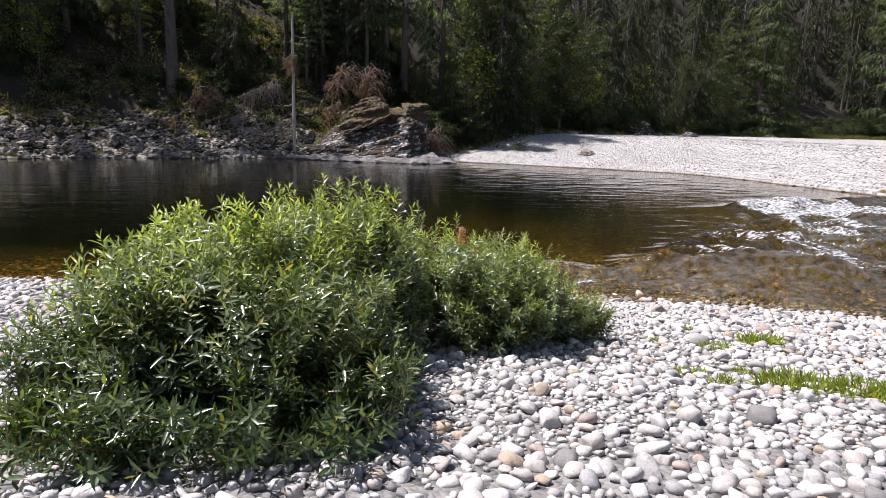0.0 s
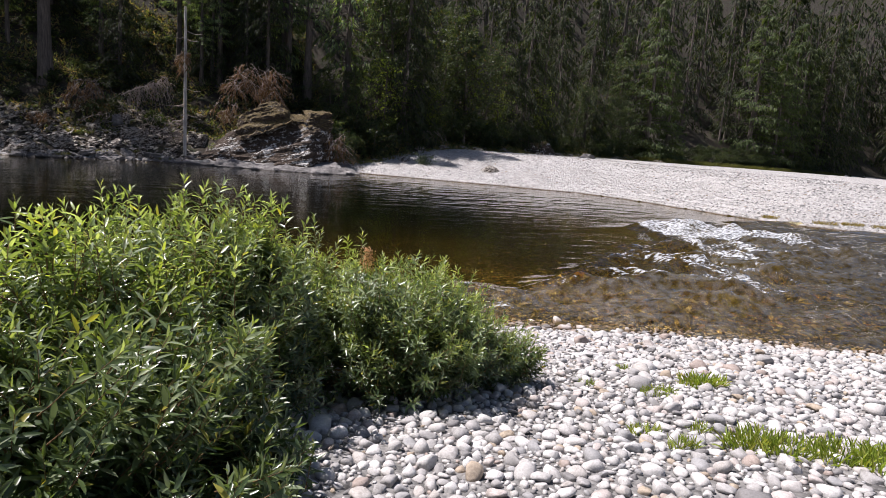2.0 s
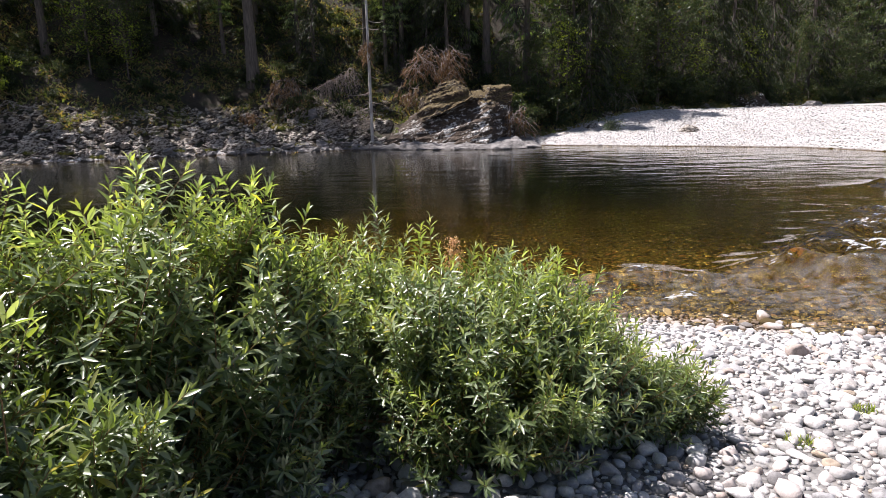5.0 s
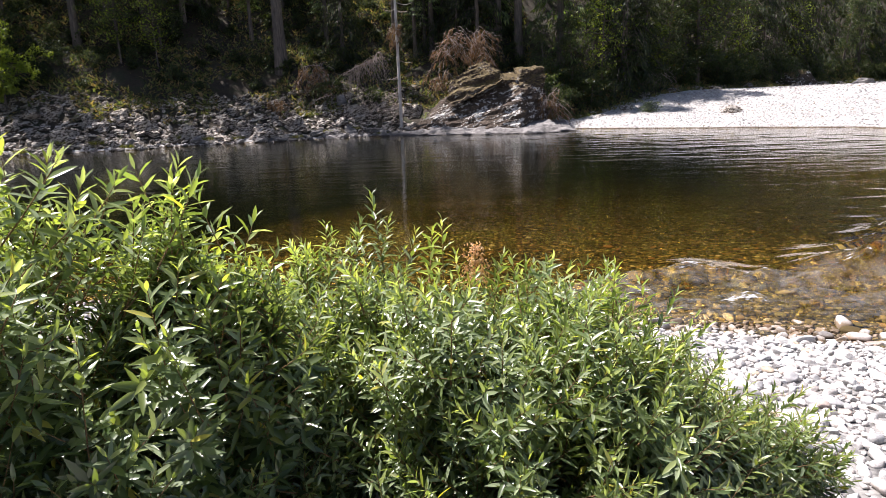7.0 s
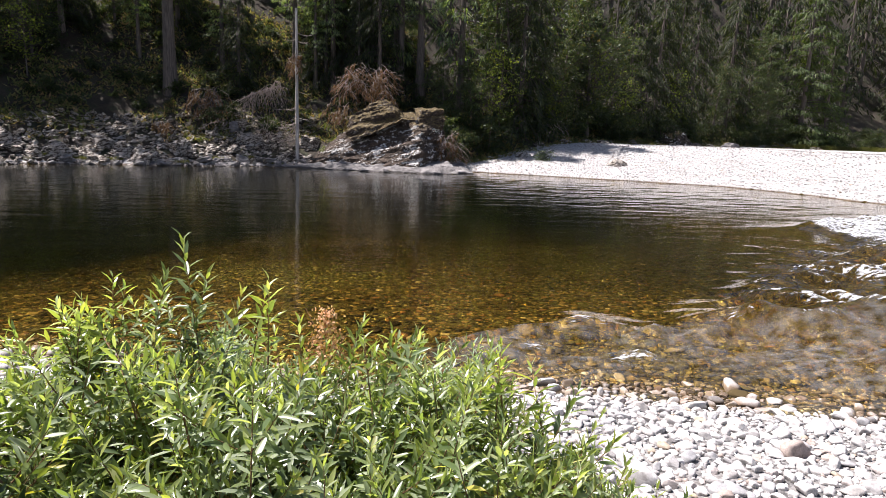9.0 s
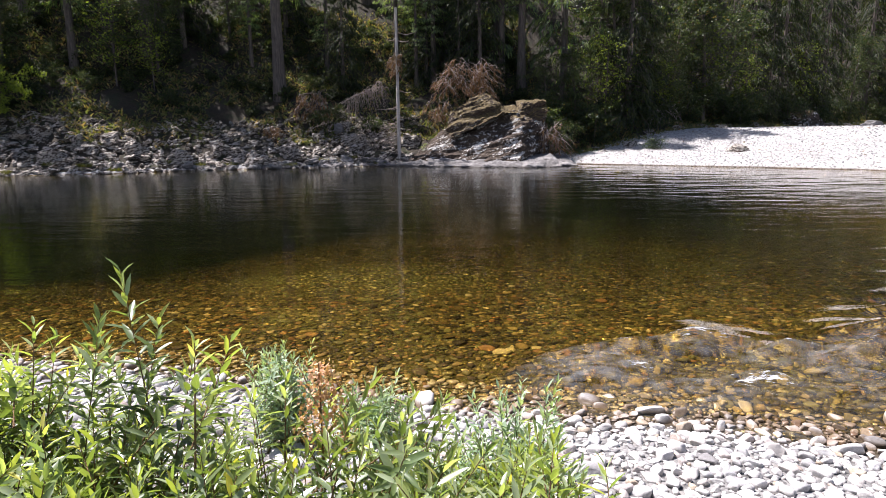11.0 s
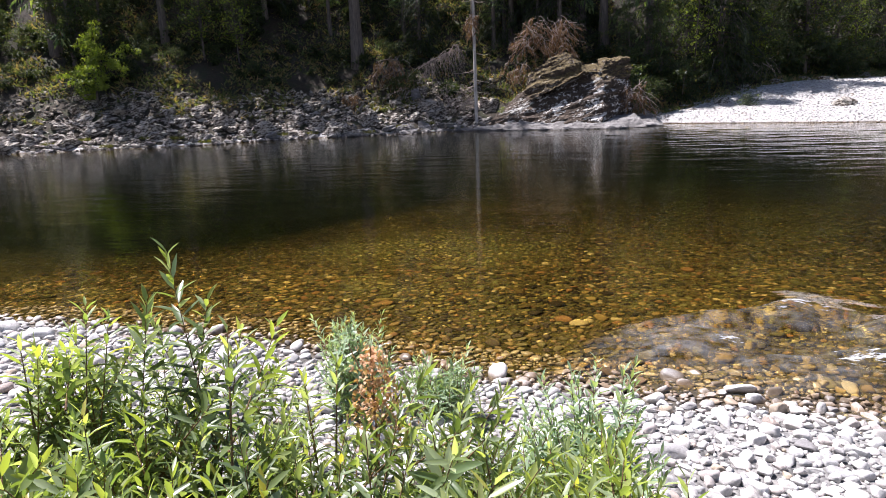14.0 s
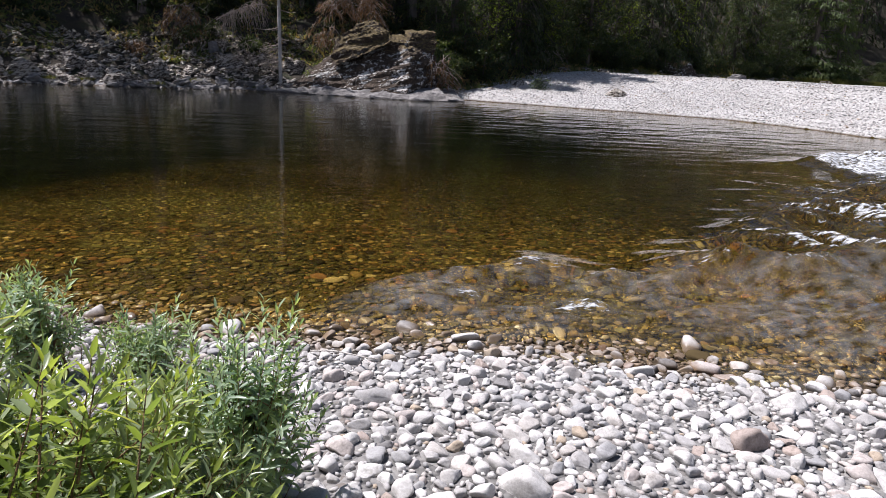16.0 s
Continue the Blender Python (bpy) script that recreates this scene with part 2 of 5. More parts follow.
def leaf_material(name, stops, gloss, through_light, rough=0.38):
    n = Nodes(name)
    r = n.chance()
    base = n.ramp(r, stops)
    pos = n.position()
    base = n.mix(0.4, base, n.ramp(n.noise(1.7, 3, 0.5, pos), [(0.3, (0.6, 0.66, 0.6)), (0.7, (1.0, 1.0, 1.0))]), "MULTIPLY")
    p = n.add("ShaderNodeBsdfPrincipled", {"Base Color": base, "Roughness": rough, "Specular IOR Level": gloss})
    glow = n.mix(1.0, base, (1.8, 1.85, 0.6), "MULTIPLY")
    t = n.add("ShaderNodeBsdfTranslucent", {"Color": glow})
    m = n.add("ShaderNodeMixShader", {0: through_light, 1: p.outputs[0], 2: t.outputs[0]})
    return n.end(m.outputs[0])


def willow_material():
    """Glossy dark leaves with pale undersides, yellow-green at the shoot tips; shade low and inside the shrub is
    painted in.
    """
    n = Nodes("willow_leaf")
    r = n.chance()
    # leaf tone from tip growth, with the shrub's inner shade painted in
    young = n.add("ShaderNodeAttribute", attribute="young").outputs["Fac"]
    shaded_old = n.ramp(r, [(0.0, (0.022, 0.045, 0.016)), (0.40, (0.046, 0.084, 0.029)), (0.74, (0.076, 0.124, 0.042)), (0.80, (0.14, 0.185, 0.10)), (0.90, (0.17, 0.21, 0.13)), (0.97, (0.07, 0.11, 0.03)), (1.0, (0.42, 0.36, 0.06))])
    lit_young = n.ramp(r, [(0.0, (0.16, 0.225, 0.105)), (0.35, (0.25, 0.31, 0.125)), (0.58, (0.37, 0.41, 0.12)), (0.66, (0.36, 0.42, 0.26)), (0.95, (0.44, 0.50, 0.34)), (1.0, (0.50, 0.45, 0.10))])
    base = n.mix(young, shaded_old, lit_young)
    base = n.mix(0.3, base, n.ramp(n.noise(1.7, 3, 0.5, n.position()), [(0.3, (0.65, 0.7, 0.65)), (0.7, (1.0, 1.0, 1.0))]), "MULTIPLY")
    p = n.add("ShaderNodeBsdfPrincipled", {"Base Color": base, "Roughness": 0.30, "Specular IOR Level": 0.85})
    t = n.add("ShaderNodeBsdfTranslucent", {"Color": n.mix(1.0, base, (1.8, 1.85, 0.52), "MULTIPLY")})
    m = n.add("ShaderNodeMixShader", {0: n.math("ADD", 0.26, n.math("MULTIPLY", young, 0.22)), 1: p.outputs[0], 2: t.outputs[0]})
    return n.end(m.outputs[0])


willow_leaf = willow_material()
small_willow_leaf = leaf_material("grey_willow_leaf", [(0.0, (0.15, 0.225, 0.145)), (0.3, (0.22, 0.31, 0.205)), (0.5, (0.38, 0.46, 0.36)), (0.8, (0.29, 0.38, 0.24)), (1.0, (0.38, 0.44, 0.23))], 0.7, 0.34)
# conifer needles darkened: the shade of the wood is put into their colour
shaded_conifer_leaf = leaf_material("shaded_hemlock_needles", [(0.0, (0.0195, 0.0286, 0.0143)), (0.6, (0.0377, 0.0533, 0.0234)), (1.0, (0.0845, 0.0975, 0.039))], 0.3, 0.4, 0.55)
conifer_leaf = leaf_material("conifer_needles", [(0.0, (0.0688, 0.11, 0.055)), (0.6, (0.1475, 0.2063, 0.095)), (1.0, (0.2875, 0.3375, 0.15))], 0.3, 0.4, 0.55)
pale_conifer_leaf = leaf_material("pale_conifer_needles", [(0.0, (0.048, 0.076, 0.028)), (0.6, (0.084, 0.116, 0.04)), (1.0, (0.12, 0.148, 0.052))], 0.3, 0.35, 0.55)
broad_leaf = leaf_material("broadleaf_leaf", [(0.0, (0.0295, 0.0459, 0.0197)), (0.6, (0.0512, 0.0722, 0.0315)), (0.93, (0.0886, 0.1082, 0.0433)), (1.0, (0.1443, 0.0918, 0.0394))], 0.45, 0.42, 0.45)
moss_leaf = leaf_material("mossy_undergrowth", [(0.0, (0.0715, 0.0936, 0.0416)), (0.45, (0.1625, 0.1885, 0.0806)), (0.75, (0.273, 0.2145, 0.117)), (1.0, (0.351, 0.234, 0.143))], 0.2, 0.3, 0.7)
bright_leaf = leaf_material("sunlit_maple_leaf", [(0.0, (0.13, 0.185, 0.03)), (1.0, (0.25, 0.30, 0.05))], 0.35, 0.4, 0.5)
weed_leaf = leaf_material("weed_leaf", [(0.0, (0.075, 0.10, 0.062)), (0.6, (0.125, 0.16, 0.10)), (1.0, (0.19, 0.21, 0.13))], 0.3, 0.22, 0.55)
dead_leaf = leaf_material("dead_needles", [(0.0, (0.13, 0.0754, 0.0442)), (0.6, (0.208, 0.1209, 0.0728)), (1.0, (0.286, 0.182, 0.1105))], 0.1, 0.15, 0.8)
grass_leaf = leaf_material("grass_blade", [(0.0, (0.21, 0.28, 0.055)), (0.7, (0.31, 0.37, 0.07)), (1.0, (0.40, 0.37, 0.12))], 0.3, 0.35, 0.5)
dry_grass = leaf_material("dry_grass_blade", [(0.0, (0.24, 0.18, 0.06)), (1.0, (0.36, 0.28, 0.10))], 0.2, 0.3, 0.7)
olive_grass = leaf_material("olive_grass_blade", [(0.0, (0.09, 0.10, 0.035)), (1.0, (0.18, 0.17, 0.06))], 0.2, 0.3, 0.7)
seed_head = leaf_material("dry_dock_seed", [(0.0, (0.52, 0.27, 0.16)), (0.6, (0.68, 0.42, 0.28)), (1.0, (0.78, 0.55, 0.40))], 0.1, 0.2, 0.8)


def bark_material(name, a, b, scale=(14, 14, 1.6)):
    n = Nodes(name)
    pos = n.position()
    f = n.noise(1.0, 5, 0.65, n.scaled(pos, scale))
    base = n.ramp(f, [(0.3, a), (0.65, b)])
    p = n.add("ShaderNodeBsdfPrincipled", {"Base Color": base, "Roughness": 0.9, "Normal": n.bump(f, 0.9, 0.04)})
    return n.end(p.outputs[0])


bark = bark_material("conifer_bark", (0.05, 0.041, 0.034), (0.17, 0.14, 0.118))
# bark copy darkened for branches inside the shaded crowns
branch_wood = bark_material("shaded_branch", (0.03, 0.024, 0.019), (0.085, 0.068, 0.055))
grey_wood = bark_material("weathered_dead_wood", (0.26, 0.23, 0.21), (0.62, 0.58, 0.54))
twig_wood = bark_material("dead_twig", (0.20, 0.155, 0.13), (0.42, 0.35, 0.30))
willow_stem = bark_material("willow_stem", (0.17, 0.10, 0.045), (0.30, 0.18, 0.085), (60, 60, 20))


def water_material():
    n = Nodes("river_water")
    pos = n.position()
    rough_water = n.add("ShaderNodeAttribute", attribute="riffle").outputs["Fac"]
    foam_and_glint = n.add("ShaderNodeAttribute", attribute="foam_and_glint").outputs["Fac"]
    big = n.noise(1.0, 3, 0.5, n.scaled(pos, (0.4, 1.2, 1.0), 0.10))
    small = n.noise(1.0, 4, 0.6, n.scaled(pos, (2.2, 8.0, 1.0), 0.1))
    h = n.math("ADD", n.math("MULTIPLY", big, 2.0), n.math("MULTIPLY", small, 0.40))
    calm = n.bump(h, 0.30, 0.03)
    quick = n.noise(1.0, 3, 0.55, n.scaled(pos, (7.0, 17.0, 1.0)))
    nor = n.bump(n.math("MULTIPLY", quick, rough_water), 1.0, 0.016, calm)
    fres = n.add("ShaderNodeFresnel", {"IOR": 1.33, "Normal": nor}).outputs[0]
    gentle = n.bump(n.math("MULTIPLY", quick, rough_water), 1.0, 0.019, n.bump(h, 0.10, 0.03))
    under = n.add("ShaderNodeBsdfRefraction", {"Color": (0.86, 0.80, 0.47, 1), "Roughness": 0.0, "IOR": 1.33, "Normal": gentle})
    top = n.add("ShaderNodeBsdfGlossy", {"Color": (1, 1, 1, 1), "Roughness": 0.04, "Normal": nor})
    clear = n.add("ShaderNodeMixShader", {0: fres, 1: under.outputs[0], 2: top.outputs[0]})
    speck = n.noise(1.0, 5, 0.7, n.scaled(pos, (6.0, 24.0, 6.0), -0.2))
    f = n.math("MULTIPLY", n.math("SUBTRACT", n.math("ADD", n.math("MULTIPLY", foam_and_glint, 0.34), speck), 0.80), 5.5, True)
    # grey sky reflection on the riffle, mixed in as pale colour
    sky_veil = n.math("MULTIPLY", n.math("MULTIPLY", n.math("SUBTRACT", n.noise(1.0, 4, 0.65, n.scaled(pos, (5.0, 9.0, 1.0), -0.2)), 0.38), 2.4, True), n.math("MULTIPLY", rough_water, 0.17))
    f = n.math("MAXIMUM", f, sky_veil)
    white = n.add("ShaderNodeBsdfPrincipled", {"Base Color": (0.74, 0.77, 0.80, 1), "Roughness": 0.5})
    m = n.add("ShaderNodeMixShader", {0: f, 1: clear.outputs[0], 2: white.outputs[0]})
    return n.end(m.outputs[0])


river_water = water_material()


# ---- mesh helpers ----
def mesh_of(name, verts, tris=None, quads=None, smooth=True):
    me = bpy.data.meshes.new(name)
    verts = np.asarray(verts, dtype=np.float32).reshape(-1, 3)
    tris = np.zeros((0, 3), np.int32) if tris is None else np.asarray(tris, np.int32).reshape(-1, 3)
    quads = np.zeros((0, 4), np.int32) if quads is None else np.asarray(quads, np.int32).reshape(-1, 4)
    me.vertices.add(len(verts))
    me.vertices.foreach_set("co", verts.ravel())
    loops = np.concatenate([tris.ravel(), quads.ravel()])
    starts = np.concatenate([np.arange(len(tris)) * 3, len(tris) * 3 + np.arange(len(quads)) * 4]).astype(np.int32)
    me.loops.add(len(loops))
    me.loops.foreach_set("vertex_index", loops)
    me.polygons.add(len(starts))
    me.polygons.foreach_set("loop_start", starts)
    me.polygons.foreach_set("use_smooth", np.full(len(starts), smooth))
    me.update(calc_edges=True)
    return me


def piece(name, me, material, parent=None, label=""):
    """A mesh object, under its thing or part if one is given."""
    ob = new(name, me)
    if material is not None and not me.materials:
        me.materials.append(material)
    if parent is not None:
        ob.parent = parent
    if label:
        ob["label"] = label
    return ob


def part(name, bm, material, parent, label=""):
    me = bpy.data.meshes.new(name)
    bm.to_mesh(me)
    bm.free()
    return piece(name, me, material, parent, label)


def empty(name, m=None):
    ob = new(name)
    ob.empty_display_size = 0.1
    if m is not None:
        ob.matrix_world = m
    return ob


def smooth01(a, b, v):
    u = np.clip((v - a) / (b - a), 0, 1)
    return u * u * (3 - 2 * u)


def value_noise(x, y, seed=0):
    """Smooth noise from 0 to 1 on arrays."""
    xi, yi = np.floor(x).astype(np.int64), np.floor(y).astype(np.int64)
    fx, fy = x - xi, y - yi
    fx, fy = fx * fx * (3 - 2 * fx), fy * fy * (3 - 2 * fy)

    def h(a, b):
        v = (a * 374761393 + b * 668265263 + seed * 144665) & 0x7FFFFFFF
        v = ((v ^ (v >> 13)) * 1274126177) & 0x7FFFFFFF
        return ((v ^ (v >> 16)) & 0xFFFF) / 65535.0

    return (h(xi, yi) * (1 - fx) + h(xi + 1, yi) * fx) * (1 - fy) + (h(xi, yi + 1) * (1 - fx) + h(xi + 1, yi + 1) * fx) * fy


def fbm(x, y, seed=0, octaves=4):
    s, a, t = 0, 1.0, 0
    for i in range(octaves):
        s = s + a * value_noise(x * 2 ** i + 17.3 * i, y * 2 ** i - 9.1 * i, seed + i)
        t += a
        a *= 0.5
    return s / t


def tubes(paths, sides=5):
    """One mesh from several tapering tubes, each a list of (point, radius)."""
    V, Q = [], []
    n0 = 0
    ang = np.arange(sides) * 2 * math.pi / sides
    for path in paths:
        pts = np.array([p for p, r in path], float)
        rad = np.array([r for p, r in path], float)
        tang = np.gradient(pts, axis=0)
        tang /= np.linalg.norm(tang, axis=1)[:, None] + 1e-9
        ref = np.where(np.abs(tang[:, 2:3]) > 0.9, [[1.0, 0, 0]], [[0, 0, 1.0]])
        u = np.cross(tang, ref)
        u /= np.linalg.norm(u, axis=1)[:, None] + 1e-9
        w = np.cross(tang, u)
        ring = pts[:, None] + rad[:, None, None] * (np.cos(ang)[None, :, None] * u[:, None] + np.sin(ang)[None, :, None] * w[:, None])
        V.append(ring.reshape(-1, 3))
        k = len(pts)
        i = np.arange(k - 1)[:, None] * sides
        j = np.arange(sides)[None, :]
        j2 = (j + 1) % sides
        Q.append(np.stack([i + j, i + j2, i + sides + j2, i + sides + j], -1).reshape(-1, 4) + n0)
        n0 += k * sides
    return np.concatenate(V), np.concatenate(Q)


def icosphere(level):
    bm = bmesh.new()
    bmesh.ops.create_icosphere(bm, subdivisions=level, radius=1.0)
    v = np.array([p.co[:] for p in bm.verts])
    bm.verts.index_update()
    f = np.array([[q.index for q in t.verts] for t in bm.faces])
    bm.free()
    return v, f


# ---- the lie of the land; the water stands at z = 0 ----
NEAR_X = [-200, -40, -10, -3, 1, 2.4, 4, 5.2, 6.2, 8, 10, 14, 25, 60, 200]
NEAR_Y = [14, 10.8, 10.3, 9.8, 9.15, 8.62, 8.28, 8.18, 7.78, 7.35, 6.4, 4.8, 0, -12, -50]
FAR_X = [-200, -60, -21, -15, -12, -6.6, 0, 4.7, 7.8, 10.5, 15, 20, 25, 26.3, 26.8, 27.6, 30, 45, 100, 200]
FAR_Y = [20, 30, 36.5, 38, 40.5, 42, 44.2, 44.0, 43.0, 45.0, 42.2, 39.5, 36.3, 32.5, 28, 22.5, 20.5, 13, -10, -40]
TREE_X = [-200, 8, 11, 20, 30, 49, 80, 130, 250]
TREE_Y = [47, 47, 47.5, 52, 58, 70.5, 84, 98, 120]
RIFFLE_X = [3.2, 4.0, 5.2, 7, 9, 11, 13, 15.5, 16.3, 18, 22, 27, 60]
RIFFLE_Y = [8.0, 9.3, 9.8, 9.65, 9.6, 10.2, 12.0, 15.4, 18.4, 20.3, 21, 22.5, 20]


def near_shore(x):
    return np.interp(x, NEAR_X, NEAR_Y)


def far_shore(x):
    return np.interp(x, FAR_X, FAR_Y)


def far_distance(x, y):
    """About how far a place lies beyond the far waterline."""
    x, y = np.asarray(x, float), np.asarray(y, float)
    side = np.where(y > far_shore(x), 1.0, -1.0)
    best = np.full(np.broadcast(x, y).shape, 1e9)
    for k in np.linspace(-15, 15, 41):
        best = np.minimum(best, np.hypot(k, np.maximum(0, side * (y - far_shore(x + k)))))
    return side * best


def land(x, y):
    """Height of the ground at arrays x, y."""
    x, y = np.asarray(x, float), np.asarray(y, float)
    dn, df = near_shore(x) - y, far_distance(x, y)
    bump = fbm(x * 0.9, y * 0.9, 3) - 0.5
    near = np.interp(dn, [0, 3, 8, 14, 40, 90, 400], [0, 0.48, 1.22, 1.75, 2.6, 6, 60]) + bump * 0.14 * smooth01(0.3, 2, dn)
    deeper = 1 + 1.9 * smooth01(2.5, -4.5, x)
    wet_n = np.interp(-dn, [0, 0.6, 1.6, 3.2, 6, 12, 20, 30], [0, 0.07, 0.2, 0.42, 0.85, 1.7, 2.5, 3.0]) * deeper
    bar = smooth01(9.0, 12.0, x)
    wet_f = np.interp(-df, [0, 1, 4, 10, 30], [0, 0.5, 2.0, 3, 3.2]) * (1 - bar) + np.interp(-df, [0, 2, 8, 16, 30], [0, 0.35, 1.2, 2.4, 3]) * bar
    wet = np.minimum(wet_n, wet_f)
    shallow = smooth01(9, 15, x) * smooth01(30, 19, y)
    wet = wet * (1 - shallow) + np.minimum(wet, 0.38) * shallow
    rough = fbm(x * 0.5, y * 0.5, 8)
    bank = np.interp(df, [0, 1, 3, 6, 10, 30, 90, 300], [0, 0.45, 1.75, 3.6, 6.4, 24, 85, 160]) + (rough - 0.5) * 1.3 * smooth01(0.4, 4, df)
    dt = y - np.interp(x, TREE_X, TREE_Y)
    tip = smooth01(60, 36, x)
    flat = np.interp(df, [0, 2, 5, 10, 20, 40, 90], [0, 0.42, 0.92, 1.35, 2.0, 2.35, 2.6]) * (1 - tip) + np.interp(df, [0, 2, 5, 7, 9.5, 12, 90], [0, 0.42, 0.90, 1.35, 1.95, 2.2, 2.6]) * tip + bump * 0.15 * smooth01(0.5, 3, df)
    hill = np.interp(dt, [0, 3, 12, 40, 120, 300], [0, 1.0, 7, 34, 105, 170]) + (rough - 0.5) * 1.2 * smooth01(1, 6, dt)
    far = bank * (1 - bar) + (flat + hill) * bar
    z = np.where(dn > 0, near, np.where(df > 0, far, -wet + bump * 0.06 * smooth01(0.0, 0.3, wet)))
    return z


def land1(x, y):
    return float(land(np.array([x]), np.array([y]))[0])


def axis_steps(parts):
    out = [parts[0][0]]
    for a, b, step in parts:
        n = max(1, round((b - a) / step))
        out += list(a + (b - a) * np.arange(1, n + 1) / n)
    return np.array(out)


def sheet(gx, gy):
    X, Y = np.meshgrid(gx, gy)
    n, m = len(gx), len(gy)
    i = np.arange(m - 1)[:, None] * n + np.arange(n - 1)[None, :]
    quads = np.stack([i, i + 1, i + n + 1, i + n], -1).reshape(-1, 4)
    return X, Y, quads


gx = axis_steps([(-2000, -300, 170), (-300, -60, 12), (-60, -20, 1.5), (-20, -4, 0.4), (-4, 12, 0.12), (12, 32, 0.4), (32, 100, 2), (100, 300, 10), (300, 2000, 170)])
gy = axis_steps([(-2000, -300, 170), (-300, -30, 15), (-30, -2, 1.0), (-2, 12, 0.12), (12, 34, 0.4), (34, 52, 0.3), (52, 110, 1.5), (110, 300, 8), (300, 2000, 170)])
X, Y, quads = sheet(gx, gy)
Z = land(X.ravel(), Y.ravel())
ground_mesh = mesh_of("ground", np.stack([X.ravel(), Y.ravel(), Z], 1), quads=quads)
for m in (gravel, riverbed, soil, gap_shade):
    ground_mesh.materials.append(m)
cx, cy = X.ravel()[quads].mean(1), Y.ravel()[quads].mean(1)
cz = Z[quads].mean(1)
wooded = ((cy > far_shore(cx)) & (((cx < 10.2) & (cz > 0.2)) | (cy > np.interp(cx, TREE_X, TREE_Y)))) | (cy < near_shore(cx) - 30)
# ground below the near stones takes the darkened gap tone
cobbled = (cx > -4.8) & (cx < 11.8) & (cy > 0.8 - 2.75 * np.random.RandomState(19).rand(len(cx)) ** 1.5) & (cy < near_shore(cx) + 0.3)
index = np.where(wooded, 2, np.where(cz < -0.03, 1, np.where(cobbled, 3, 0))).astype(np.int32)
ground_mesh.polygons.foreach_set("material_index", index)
ground = tagged(new("ground", ground_mesh), "pale gravel shore, golden riverbed and dark wooded hillside", "ground", kind="structure")

# water
wx = axis_steps([(-200, -60, 10), (-60, -12, 1.0), (-12, 3, 0.25), (3, 13, 0.07), (13, 26, 0.12), (26, 60, 1), (60, 200, 10)])
wy = axis_steps([(-50, 0, 2), (0, 6, 0.3), (6, 13, 0.07), (13, 21, 0.08), (21, 46, 0.13)])
X, Y, quads = sheet(wx, wy)
X, Y = X.ravel(), Y.ravel()
bed = land(X, Y)
line = np.interp(X, RIFFLE_X, RIFFLE_Y)
inside = smooth01(0.25, -0.25, Y - line) * smooth01(3.0, 4.6, X)
power = 0.6 + 0.4 * smooth01(9, 16, X)
wave = (fbm(X * 0.9 + 0.4 * Y, Y * 2.4 - 0.6 * X, 21, 3) - 0.5) * 0.30 + (fbm(X * 2.6 + Y, Y * 5.0 - X, 22, 3) - 0.5) * 0.12
lip = Y - line - 0.48 * (fbm(X * 1.3, Y * 0.3, 66, 3) - 0.5)
ridge = np.where(lip < 0, np.exp(-(lip / 0.26) ** 2), np.exp(-(lip / 0.8) ** 2)) * smooth01(3.8, 4.8, X) * (0.25 + 0.75 * smooth01(0.38, 0.6, fbm(X * 0.9, Y * 0.2, 5, 2)))
tongue = smooth01(8.5, 12, X) * smooth01(15.5, 12.5, Y - 0.45 * (X - 10)) * (fbm(X * 0.9 + 0.5 * Y, Y * 3.2 - 1.1 * X, 30, 3) - 0.5) * 0.11
Wz = wave * inside * power + ridge * 0.15 + tongue * (1 - inside)
# standing waves where the pool spills into the rapid
waves = np.zeros_like(X)
crest = np.random.RandomState(77)
for i in range(120):
    u0 = crest.rand()
    cx = 8.3 + 13.5 * u0 ** 1.1
    cy = 9.9 + (cx - 8.3) * 0.68 + crest.uniform(-2.2 - 0.18 * (cx - 8), 0.7)
    half, thick, amp, a = crest.uniform(0.4, 1.2), crest.uniform(0.18, 0.36), crest.uniform(0.10, 0.23), crest.uniform(-0.5, 0.05)
    if i >= 84:
        # wavelets of the near riffle
        cx = crest.uniform(4.6, 10)
        cy = crest.uniform(float(near_shore(cx)) + 0.7, float(np.interp(cx, RIFFLE_X, RIFFLE_Y)) - 0.15)
        half, thick, amp = crest.uniform(0.2, 0.55), crest.uniform(0.09, 0.16), crest.uniform(0.03, 0.07)
    near = (np.abs(X - cx) < 3) & (np.abs(Y - cy) < 2)
    u, w = (X[near] - cx) * math.cos(a) + (Y[near] - cy) * math.sin(a), (Y[near] - cy) * math.cos(a) - (X[near] - cx) * math.sin(a)
    body = np.exp(-(u / half) ** 2 - (w / thick) ** 2)
    waves[near] += amp * body * (1 + 0.10 * np.sin(w * 42 + 2.0 * np.sin(u * 3 + i)))
Wz = Wz + np.minimum(waves, 0.3)
